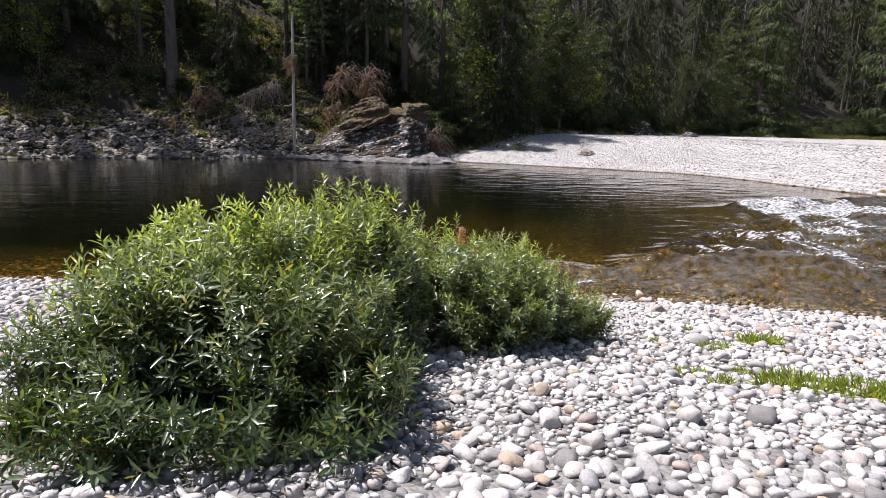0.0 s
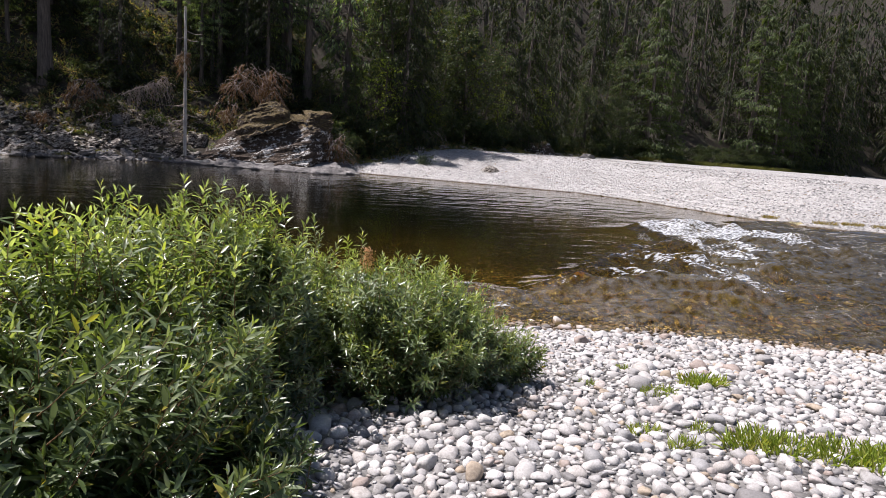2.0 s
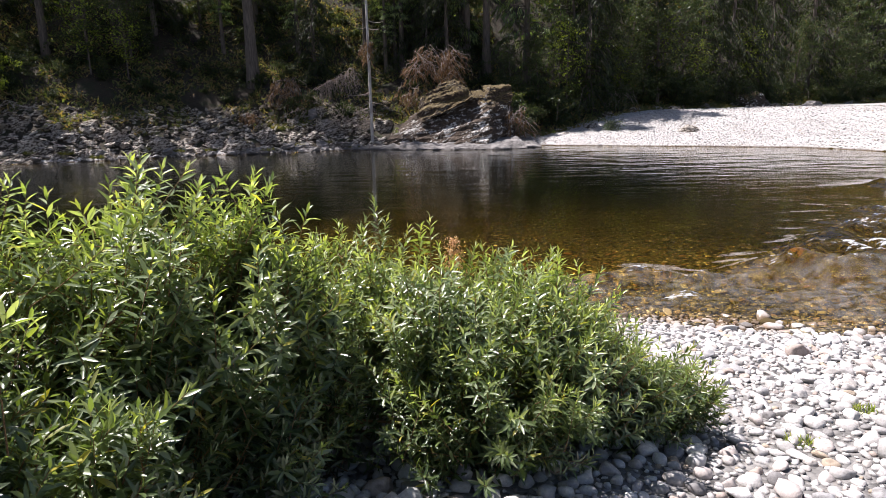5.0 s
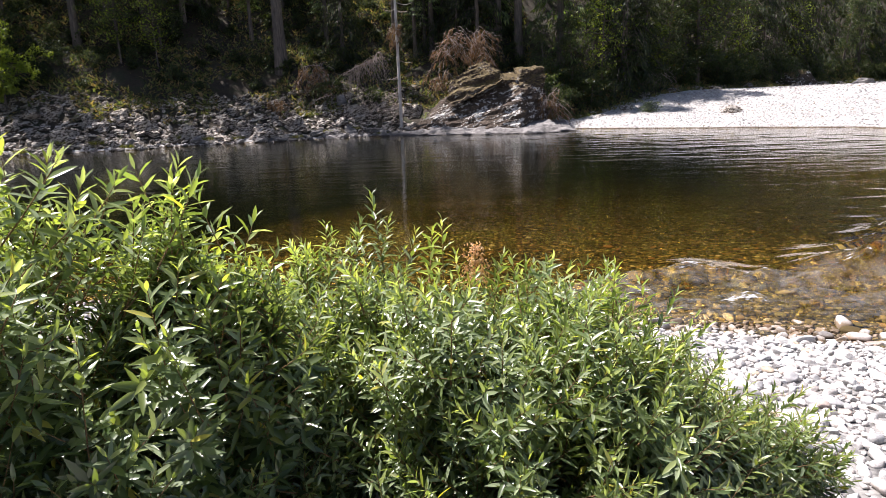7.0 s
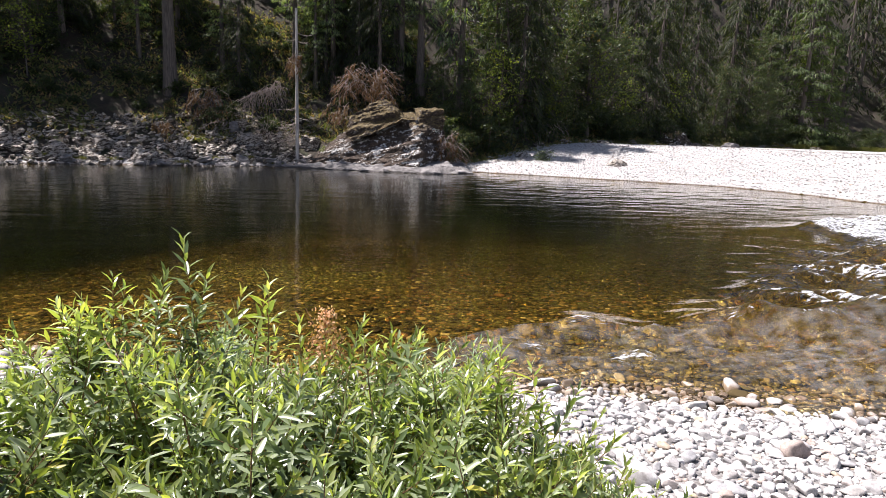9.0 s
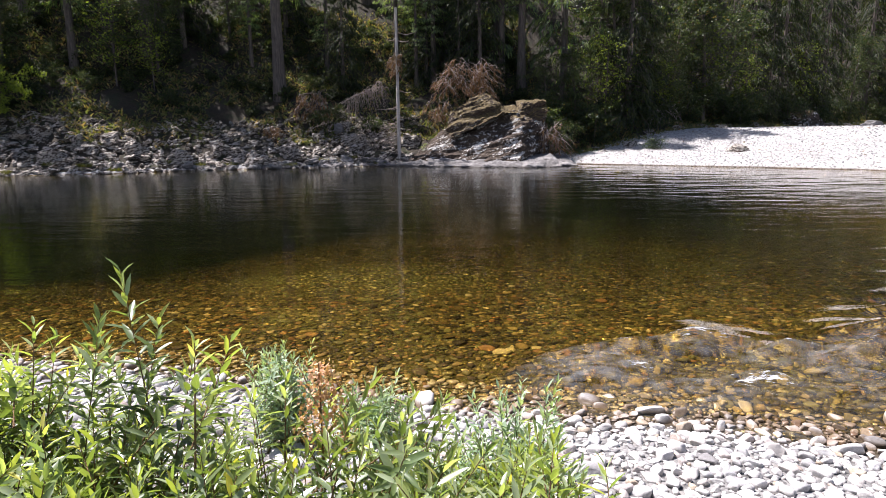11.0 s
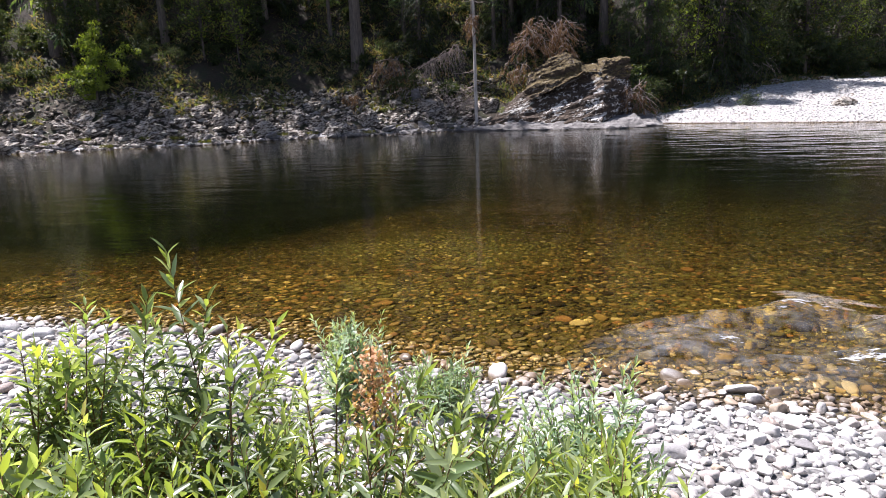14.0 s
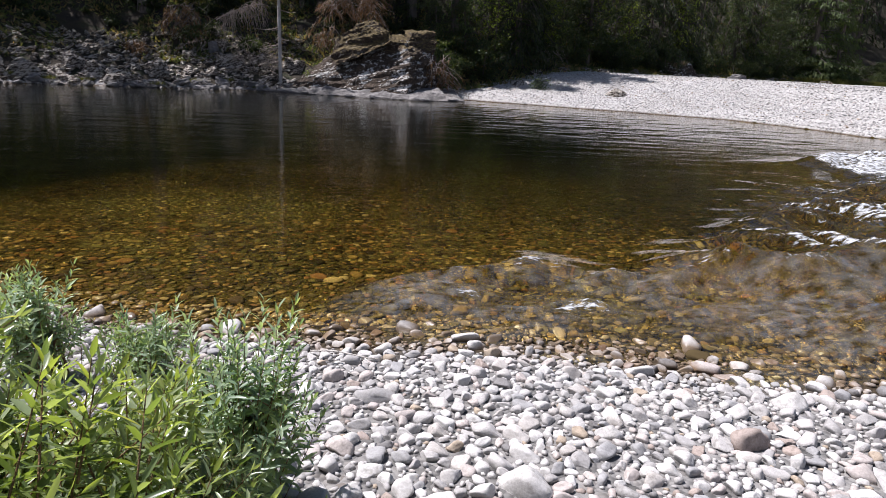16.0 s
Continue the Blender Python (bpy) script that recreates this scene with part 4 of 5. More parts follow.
alder = broadleaf("alder", "leafy green alder leaning over the bank", 4, 11, 3.6, broad_leaf, 8400, low=0.04, leaf=0.17)
maple = broadleaf("maple", "dark green broadleaf tree on the wooded slope", 5, 14, 4.4, broad_leaf, 8400, trunk_r=0.2, low=0.08, leaf=0.21)
hemlock = conifer("hemlock", "dark hemlock with hanging boughs down to the ground", 15, 17, 3.7, 0.02, shaded_conifer_leaf, 0.75, 120, 58, trunk_r=0.24)
far_hemlock = conifer("hemlock", "dark hemlock deep in the hillside wood", 16, 18, 3.8, 0.02, shaded_conifer_leaf, 0.7, 52, 24, trunk_r=0.26, spray=1.7)
shrub = broadleaf("shrub", "dark green shrub at the foot of the wooded slope", 6, 2.6, 1.7, broad_leaf, 1900, "shrubs of the far bank", 0.04, 0.05, 0.17, "shrub")
fern = broadleaf("fern", "low green undergrowth on the shaded slope", 7, 1.0, 1.0, shaded_conifer_leaf, 700, "undergrowth of the far bank", 0.02, 0.02, 0.2, "undergrowth")
sunlit = broadleaf("maple_sapling", "small sunlit yellow-green maple at the river bank", 8, 4.8, 1.9, bright_leaf, 6000, "sunlit saplings of the far bank", 0.05, 0.12, 0.15, "tree")
sprig = broadleaf("maple_sapling", "thin yellow-green maple sapling among the dark trees", 18, 5.2, 1.6, bright_leaf, 1100, "thin saplings of the far bank", 0.04, 0.25, 0.15, "tree")

stand(cedar, -8.7, 49.0, first=True)
stand(fir, 7.3, 53.6, first=True)
stand(spruce, 66.0, 78.5, first=True)
stand(far_fir, 1.0, 60.0, first=True)
stand(far_cedar, -4.0, 62.0, first=True)
stand(weed, 16.95, 46.5, first=True)
stand(alder, 15.6, 55.6, first=True)
stand(maple, 24.0, 56.0, first=True)
stand(hemlock, 16.8, 52.2, first=True)
stand(far_hemlock, 20.0, 62.0, first=True)
stand(shrub, 9.2, 46.6, first=True)
stand(fern, -2.0, 47.5, first=True)
stand(sunlit, -23.3, 40.6, first=True)
stand(sprig, 19.6, 53.0, first=True)
rnd = random.Random(9)
# the front row, then the rows behind it
for t, x, y, s in [(hemlock, -16.5, 52, 0.8), (fir, -22, 47, 0.9), (cedar, -29, 45, 0.95), (fir, 2.9, 55, 0.75), (cedar, 8.8, 53, 0.8),
                   (alder, 10.4, 50.4, 0.6), (alder, 12.6, 50.8, 0.62), (maple, 16.2, 53.5, 1.0), (alder, 18.6, 53.2, 0.85), (alder, 21.2, 55.4, 1.05), (hemlock, 23.4, 57.5, 0.9), (alder, 27.2, 58.6, 0.95), (hemlock, 30.2, 61.5, 0.95),
                   (hemlock, 31.8, 61.0, 0.6), (hemlock, 34.0, 63.5, 1.0), (hemlock, 36.8, 64.8, 0.9), (hemlock, 40.5, 68, 1.0), (alder, 44, 69.0, 0.9), (hemlock, 48.0, 73.0, 1.1), (maple, 51.5, 74.5, 1.0), (alder, 55.5, 75.5, 0.9),
                   (spruce, 62.0, 78.0, 1.45), (spruce, 57.5, 79.5, 1.0), (spruce, 98.0, 94.0, 1.95), (spruce, 103.5, 93.0, 1.55), (spruce, 108.5, 95.5, 1.9), (spruce, 116, 98, 1.7), (hemlock, 122, 99, 1.9), (hemlock, 131, 102, 1.8),
                   (alder, -19, 46.5, 0.7), (alder, -34, 41, 0.9), (maple, -27, 44, 0.8), (maple, -17, 48.5, 0.55), (alder, -25.5, 45, 0.75), (fir, -11.5, 52, 0.5), (fir, -6, 53, 0.55), (fir, 0.8, 53.0, 0.5), (fir, -18, 52, 0.5), (cedar, 5.0, 55, 0.9), (alder, -13.5, 53.5, 0.6)]:
    stand(t, x, y, s * rnd.uniform(0.94, 1.06), rnd.uniform(0, 360))
for row, (off, n, x0, x1) in enumerate([(7, 32, -44, 140), (13, 32, -48, 150), (21, 28, -55, 170), (32, 26, -65, 190), (46, 22, -70, 210)]):
    for i in range(n):
        x = x0 + (x1 - x0) * (i + rnd.uniform(0.1, 0.9)) / n
        y = max(float(np.interp(x, TREE_X, TREE_Y)), float(far_shore(x)) + 3) + off + rnd.uniform(-2.5, 2.5)
        if (row == 0 and -7 < x < 5) or (row < 1 and 68 < x - 0.6 * off < 84):
            continue
        # from x = 20 on only the darkened hemlock, for the wood in shade
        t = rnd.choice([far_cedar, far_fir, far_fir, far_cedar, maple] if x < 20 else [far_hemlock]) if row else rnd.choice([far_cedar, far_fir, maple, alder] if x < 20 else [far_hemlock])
        stand(t, x, y, rnd.uniform(0.75, 1.15) * (0.75 if row == 0 else 1.0) * (1.0 if x < 50 else 1.3), rnd.uniform(0, 360))
# the wood far down the valley
for i in range(70):
    x = rnd.uniform(112, 220)
    y = float(np.interp(x, TREE_X, TREE_Y)) + rnd.uniform(0.5, 26)
    stand(far_hemlock, x, y, rnd.uniform(1.2, 2.1), rnd.uniform(0, 360))
# the wood close behind the bank upstream
for i in range(30):
    x = rnd.uniform(-62, -17)
    y = float(far_shore(x)) + rnd.uniform(9, 22)
    stand(rnd.choice([far_cedar, cedar, far_fir, alder, far_hemlock, maple]), x, y, rnd.uniform(0.55, 1.05), rnd.uniform(0, 360))
for i in range(12):
    x = rnd.uniform(-15, 7)
    stand(rnd.choice([hemlock, fir, hemlock]), x, 51.5 + rnd.uniform(0, 6), rnd.uniform(0.35, 0.8), rnd.uniform(0, 360))
for i in range(110):
    x = rnd.uniform(7.5, 120)
    y = float(np.interp(x, TREE_X, TREE_Y)) + rnd.uniform(0.2, 2.6)
    stand(shrub, x, y, rnd.uniform(0.5, 1.25), rnd.uniform(0, 360))
for i in range(46):
    x = rnd.uniform(-38, 9)
    y = float(far_shore(x)) + rnd.uniform(8.0, 16)
    stand(shrub, x, y, rnd.uniform(0.25, 0.65), rnd.uniform(0, 360))
for x, y, k in [(-5.2, 46.6, 0.62), (-4.4, 47.4, 0.45), (10.3, 46.4, 0.7), (11.2, 47.4, 0.8), (9.6, 47.6, 0.9)]:
    stand(shrub, x, y, k, 40 * x)
# thin lit saplings between the dark trees
for x, y, k in [(-18.6, 45.8, 1.25), (-16.6, 46.8, 0.95), (1.7, 45.0, 0.22), (2.3, 44.9, 0.16), (14.8, 50.9, 1.5), (24.8, 57.2, 1.6), (28.6, 58.6, 1.2), (36.0, 63.6, 1.5)]:
    stand(sprig, x, y, k, 70 * x)
for i in range(240):
    x = rnd.uniform(-38, 9)
    y = float(far_shore(x)) + rnd.uniform(6.0, 17)
    stand(fern, x, y, rnd.uniform(0.3, 1.0), rnd.uniform(0, 360))

# moss, small ferns and litter on the slope
rs = np.random.RandomState(31)
k = 90000
px = rs.uniform(-60, 10, k)
py = far_shore(px) + 2.6 + 15 * rs.rand(k) ** 1.1
k2 = 30000
px2 = rs.uniform(9, 75, k2)
px, py = np.concatenate([px, px2]), np.concatenate([py, np.interp(px2, TREE_X, TREE_Y) + rs.uniform(-1.0, 5, k2)])
keep = fbm(px * 0.45, py * 0.45, 61, 3) + 0.05 * rs.normal(size=len(px)) + 0.012 * np.clip(py - far_shore(px) - 2, 0, 9) > 0.50
px, py = px[keep], py[keep]
up = np.stack([rs.normal(size=len(px)) * 0.8, rs.normal(size=len(px)) * 0.8 - 0.3, np.ones(len(px)) * 0.6], 1)
S = rs.uniform(0.12, 0.38, len(px))
v, t = scatter(SPRAY_V, SPRAY_T, np.stack([px, py, land(px, py) - 0.02 + 0.05 * rs.rand(len(px))], 1), frames_from(up, rs, 0.8), np.stack([S, S * 1.5, S], 1))
tagged(piece("undergrowth", mesh_of("undergrowth", v, tris=t, smooth=False), moss_leaf), "mossy green and brown undergrowth on the shaded slope", "undergrowth", kind="stuff")

# the dead tree standing at the waterline
snag = tagged(empty("snag", pose(0, 45.2, land1(0, 45.2))), "slender grey dead tree trunk standing at the waterline", "dead tree")
v, q = tubes([[((-0.05 * s, 0.0, 9.4 * s - 0.3 * (s == 0)), 0.12 - 0.045 * s) for s in np.linspace(0, 1, 9)]], 8)
piece("trunk", mesh_of("trunk", v, quads=q), grey_wood, snag)
rnd = np.random.RandomState(4)
for i in range(26):
    z0 = rnd.uniform(0.5, 3.4) if i < 19 else rnd.uniform(4, 8)
    a = rnd.uniform(2.3, 4.4) if i < 17 else rnd.uniform(0, 6.28)
    ln = rnd.uniform(0.6, 1.5)
    out = np.array([math.cos(a), math.sin(a) * 0.7, 0])
    u = np.linspace(0, 1, 6)
    pts = np.array([0, 0, z0]) + out * (u * ln)[:, None] + np.array([0, 0, 1]) * (-0.45 * ln * u + 0.35 * ln * u ** 2)[:, None] + rnd.normal(size=(6, 3)) * 0.02
    v, q = tubes([[(p, 0.024 * (1 - w) + 0.008) for p, w in zip(pts, u)]], 4)
    piece("dead_branch", mesh_of("dead_branch", v, quads=q), twig_wood, snag)


def dead_brush(x, y, z, length, height, seed, count, label, sprays):
    """Fallen tops and roots with hanging dry twigs."""
    rnd = np.random.RandomState(seed)
    thing = tagged(empty("dead_brush", pose(x, y, z)), label, "dead brush", "dry brush of the far bank")
    B, P, D = [], [], []
    for i in range(count):
        a = rnd.uniform(-1.2, 1.2)
        root = np.array([rnd.uniform(-0.8, 0.8) * length, rnd.uniform(-0.5, 0.5), height * rnd.uniform(0.25, 1.05)])
        ln = height * rnd.uniform(0.5, 1.1)
        u = np.linspace(0, 1, 6)
        pts = root + np.stack([math.sin(a) * ln * 0.75 * u, -0.35 * ln * u, 0.10 * ln * u - rnd.uniform(0.35, 1.0) * ln * u ** 1.4], 1) + rnd.normal(size=(6, 3)) * 0.07
        B.append([(p, 0.013 * (1 - w) + 0.005) for p, w in zip(pts, u)])
        for k in range(sprays):
            w = rnd.rand()
            P.append(pts[0] + (pts[-1] - pts[0]) * w + rnd.normal(size=3) * 0.07)
            D.append(np.array([math.sin(a), -0.3, -1.2]) + rnd.normal(size=3) * 0.3)
    for line in B:
        v, q = tubes([line], 4)
        piece("dead_branch", mesh_of("dead_branch", v, quads=q), twig_wood, thing)
    if sprays:
        P, D = np.array(P), np.array(D)
        S = rnd.uniform(0.15, 0.4, len(P))
        v, t = scatter(SPRAY_V, SPRAY_T, P, frames_from(D, rnd), np.stack([S, S, S], 1))
        piece("dry_foliage", mesh_of("dry_foliage", v, tris=t, smooth=False), dead_leaf, thing)
    return thing


def fallen_top(x, y, z, run, rise, drop, seed, count, thick, label):
    """A leaning pole with a ragged curtain of dry twigs hanging from it."""
    rnd = np.random.RandomState(seed)
    thing = tagged(empty("fallen_top", pose(x, y, z)), label, "fallen log", "fallen tops of the far bank")
    v, q = tubes([[((run * u, 0.05 * math.sin(u * 7), rise * u + 0.08 * math.sin(u * 5)), thick * (1 - 0.6 * u)) for u in np.linspace(0, 1, 7)]], 6)
    piece("pole", mesh_of("pole", v, quads=q), twig_wood, thing)
    for i in range(count):
        u = 0.15 + 0.95 * rnd.rand() ** 0.8
        root = np.array([run * u, rnd.uniform(-0.3, 0.3), rise * u + rnd.uniform(-0.25, 0.2)])
        ln, side = drop * rnd.uniform(0.2, 1.0), rnd.normal() * 0.33 + 0.5 * (u - 0.6)
        w = np.linspace(0, 1, 6)
        pts = root + np.stack([side * ln * w ** 0.8, rnd.uniform(-0.5, 0.2) * w, rnd.uniform(0.05, 0.3) * ln * w - 1.1 * ln * w ** 1.5], 1) + rnd.normal(size=(6, 3)) * 0.045
        v, q = tubes([[(p, 0.010 * (1 - k) + 0.004) for p, k in zip(pts, w)]], 4)
        piece("dead_branch", mesh_of("dead_branch", v, quads=q), twig_wood, thing)
    return thing


fallen_top(-3.9, 46.3, 4.0, 2.4, 1.2, 2.0, 1, 150, 0.04, "grey fallen tree top with a curtain of hanging dry twigs")
fallen_top(-6.0, 45.4, 2.2, 1.5, 0.7, 0.5, 14, 14, 0.022, "thin bleached branch lying on the bank rocks")
dead_brush(-1.3, 45.6, 1.2, 1.6, 1.6, 2, 60, "tangle of dry grey twigs beside the dead trunk", 0)
for x, y, z, k in [(3.3, 47.4, 4.6, 31), (4.1, 47.6, 4.9, 32), (5.2, 47.9, 4.8, 33), (5.8, 48.0, 4.6, 34)]:
    dead_brush(x, y, z, 0.5, 2.1, k, 26, "reddish brown dead cedar boughs hanging above the outcrop", 12)
dead_brush(2.6, 46.3, 2.9, 0.9, 1.2, 35, 30, "brown dry twigs behind the mossy block", 8)
dead_brush(-0.1, 45.4, 5.9, 0.5, 1.2, 5, 18, "brown dead needles clinging to the dead trunk", 14)
dead_brush(9.9, 44.3, 0.6, 0.8, 2.2, 7, 34, "brown dry brush against the side of the outcrop", 10)
dead_brush(-6.0, 46.9, 3.2, 1.2, 1.6, 6, 50, "reddish dry brush on the slope", 8)
dead_brush(-8.2, 45.2, 1.7, 0.8, 0.8, 36, 24, "rust-brown dry brush on the bank rocks", 10)
dead_brush(19.4, 51.6, 2.2, 1.2, 1.8, 37, 22, "bare grey branches hanging over the gravel bar", 0)


# ---- willows of the near shore ----
LEAF_V = np.array([(0, 0, 0), (0.52, 0, -0.03), (1, 0, -0.13), (0.30, 0.100, 0.030), (0.68, 0.086, -0.016), (0.30, -0.100, 0.030), (0.68, -0.086, -0.016)])
LEAF_T = np.array([(0, 1, 3), (1, 4, 3), (1, 2, 4), (0, 5, 1), (1, 5, 6), (1, 6, 2)])
# points along the camera's path, which the shoots keep clear of
CAMERA_TRACK = np.array([(1.6, -0.8, 2.6), (1.7, 0.0, 2.6), (2.1, 0.9, 2.4), (2.9, 1.9, 2.3), (2.9, 2.5, 2.3), (3.0, 2.9, 2.3), (3.2, 3.4, 2.2), (3.4, 3.9, 2.2), (3.4, 3.9, 2.2), (3.9, 3.9, 2.1), (4.0, 4.0, 2.0)])
CAMERA_TRACK = np.concatenate([CAMERA_TRACK[:-1] + (CAMERA_TRACK[1:] - CAMERA_TRACK[:-1]) * u for u in (0, 0.25, 0.5, 0.75)] + [CAMERA_TRACK[-1:]])


def shoot_leaves(rnd, base, d, ln, leaf, count):
    """Places, turns and sizes of the leaves of one shoot that bends upwards."""
    s = np.linspace(0.12, 1.0, count)
    up = np.array([0, 0, 1.0])
    at = base + d * (s * ln)[:, None] + up * (0.12 * ln * s ** 2)[:, None]
    along = d + up * 0.24 * s[:, None]
    along = along / np.linalg.norm(along, axis=1)[:, None]
    a = np.arange(count) * 2.4 + rnd.rand() * 6.28
    ref = np.cross(along, np.array([0.3, 0.9, 0.2]))
    ref /= np.linalg.norm(ref, axis=1)[:, None]
    other = np.cross(along, ref)
    radial = ref * np.cos(a)[:, None] + other * np.sin(a)[:, None]
    opening = np.radians(np.interp(s, [0.1, 0.7, 1.0], [82, 62, 24]) + rnd.normal(size=count) * 12)
    out = radial * np.sin(opening)[:, None] + along * np.cos(opening)[:, None]
    z = along - out * np.sum(along * out, 1)[:, None]
    z /= np.linalg.norm(z, axis=1)[:, None] + 1e-9
    y = np.cross(z, out)
    rot = np.stack([out, y, z], 2)
    size = leaf * np.interp(s, [0.1, 0.35, 0.75, 1.0], [0.7, 1.05, 1.0, 0.6]) * rnd.uniform(0.8, 1.15, count)
    stem = [(base + d * (u * ln) + up * 0.12 * ln * u * u, 0.0028 * (1 - 0.7 * u)) for u in (0, 0.35, 0.7, 1.0)]
    return at, rot, np.stack([size, size * rnd.uniform(0.9, 1.25, count), size * rnd.uniform(0.4, 1.6, count)], 1), stem


def willow(name, label, seed, mounds, roots, shoots, leaf, leaf_mat, per=22, extra=(), single=None, clear=0.55, tip_light=1.0, shade_band=(0.3, 0.8)):
    """A willow: rounded mounds (centre, radii) filled with leafy shoots on stems from the roots."""
    rnd = np.random.RandomState(seed)
    base = np.array(roots[0])
    thing = tagged(empty(name, pose(*base)), label, "willow shrub", "willows on the gravel")
    off = -base
    weight = np.array([m[1][0] * m[1][1] + m[1][2] * m[1][0] for m in mounds])
    weight = weight / weight.sum()
    A, R, S, G, stems, tips, single_leaves = [], [], [], [], [], [], []
    c = r = n = None
    wanted = [(None, None)] * shoots + [(np.array(p), np.array(d)) for p, d in extra]
    for num, (want, way) in enumerate(wanted):
        if want is None:
            # five shoots to a branch end
            if num % 5 == 0:
                c, r = mounds[rnd.choice(len(mounds), p=weight)]
                m = rnd.normal(size=3)
                m /= np.linalg.norm(m)
                m = np.sign(m) * np.abs(m) ** 0.72
                m[2] = abs(m[2]) if rnd.rand() < 0.85 else m[2]
                k0 = 1.0 - 0.62 * rnd.rand() ** 1.7 + rnd.normal() * 0.04
            n = m + rnd.normal(size=3) * 0.11
            k = k0 * (1 - 0.16 * rnd.rand())
            lump = 1 + 0.30 * (noise.noise(Vector(n * 3.0) + Vector((seed, c[0], c[1]))))
            reach = min(k * lump, 1.13 / np.linalg.norm(n))
            tip = np.array(c) + n * np.array(r) * reach
            gnd = land1(tip[0], tip[1])
            if tip[2] < gnd + 0.10:
                continue
            low = np.clip(1 - (tip[2] - gnd) / 0.5, 0, 1)
            d = np.array([n[0], n[1], 0]) * (0.75 + 0.3 * low) + np.array([0, 0, 0.85 - 0.65 * low]) + rnd.normal(size=3) * 0.26
            ln = rnd.uniform(0.17, 0.34)
            if rnd.rand() < 0.08:
                ln *= 1.2
                tip = tip + np.array([0, 0, 0.03])
        else:
            tip, d, ln = want, way, 0.5
        d = d / np.linalg.norm(d)
        # leave out shoots close to the camera's path
        if np.min(np.linalg.norm(CAMERA_TRACK - tip, axis=1)) < clear + 0.1:
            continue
        start = tip - d * ln - np.array([0, 0, 0.1 * ln])
        cnt = max(8, int(per * ln / 0.32 * rnd.uniform(0.85, 1.15)))
        at, rot, size, stem = shoot_leaves(rnd, start, d, ln, leaf * (1.0 if want is None else 1.2), cnt)
        stems.append(stem)
        tips.append(start)
        if single is not None and np.linalg.norm(tip - np.array(single[0])) < single[1] and len(single_leaves) < 280:
            single_leaves += list(zip(at, rot, size))
        else:
            A.append(at)
            R.append(rot)
            S.append(size)
            # low and inner leaves darkened: the shrub's own shade put into leaf tone
            rise = 0.35 if want is not None else np.clip((tip[2] - gnd - shade_band[0]) / shade_band[1], 0, 1) * (0.35 * max(0.0, k - 0.55) / 0.45 + 0.5 * max(0.0, n[2]) * max(0.0, k - 0.5) / 0.5)
            G.append(np.clip(tip_light * (np.linspace(0.12, 1.0, cnt) ** 2 * (0.12 + 1.4 * rise) + 0.30 * rise), 0, 1))
    v, t = scatter(LEAF_V, LEAF_T, np.concatenate(A), np.concatenate(R), np.concatenate(S))
    me = mesh_of("foliage", v + off, tris=t)
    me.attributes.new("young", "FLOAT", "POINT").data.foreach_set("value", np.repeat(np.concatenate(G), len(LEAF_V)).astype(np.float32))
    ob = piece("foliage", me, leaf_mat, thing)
    ob["kind"] = "stuff"
    if single_leaves:
        one = mesh_of("leaf", LEAF_V, tris=LEAF_T)
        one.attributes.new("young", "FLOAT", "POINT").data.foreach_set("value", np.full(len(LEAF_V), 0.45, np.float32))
        one.materials.append(leaf_mat)
        for at, rot, size in single_leaves:
            ob = new("leaf", one)
            ob.parent = thing
            m = Matrix([list(rot[i] * size) + [at[i] + off[i]] for i in range(3)] + [[0, 0, 0, 1]])
            ob.matrix_basis = m
    v, q = tubes([[(p + off, r) for p, r in s] for s in stems], 4)
    ob = piece("twigwork", mesh_of("twigwork", v, quads=q), willow_stem, thing)
    ob["kind"] = "stuff"
    # main stems from the roots to the shoots
    tips = np.array(tips)
    pick = rnd.choice(len(tips), min(len(tips), 26 if shoots > 300 else 9), replace=False)
    for i in pick:
        root = np.array(roots[rnd.randint(len(roots))]) + rnd.normal(size=3) * np.array([0.08, 0.08, 0])
        end = tips[i]
        u = np.linspace(0, 1, 7)[:, None]
        mid = (root + end) / 2 + np.array([0, 0, 0.12])
        pts = root * (1 - u) ** 2 + 2 * mid * u * (1 - u) + end * u ** 2
        pts[0, 2] = land1(pts[0, 0], pts[0, 1]) - 0.05
        v, q = tubes([[(p + off, 0.011 - 0.007 * w) for p, w in zip(pts, u[:, 0])]], 5)
        piece("stem", mesh_of("stem", v, quads=q), willow_stem, thing)
    return thing


def at_ground(x, y):
    return (x, y, land1(x, y))


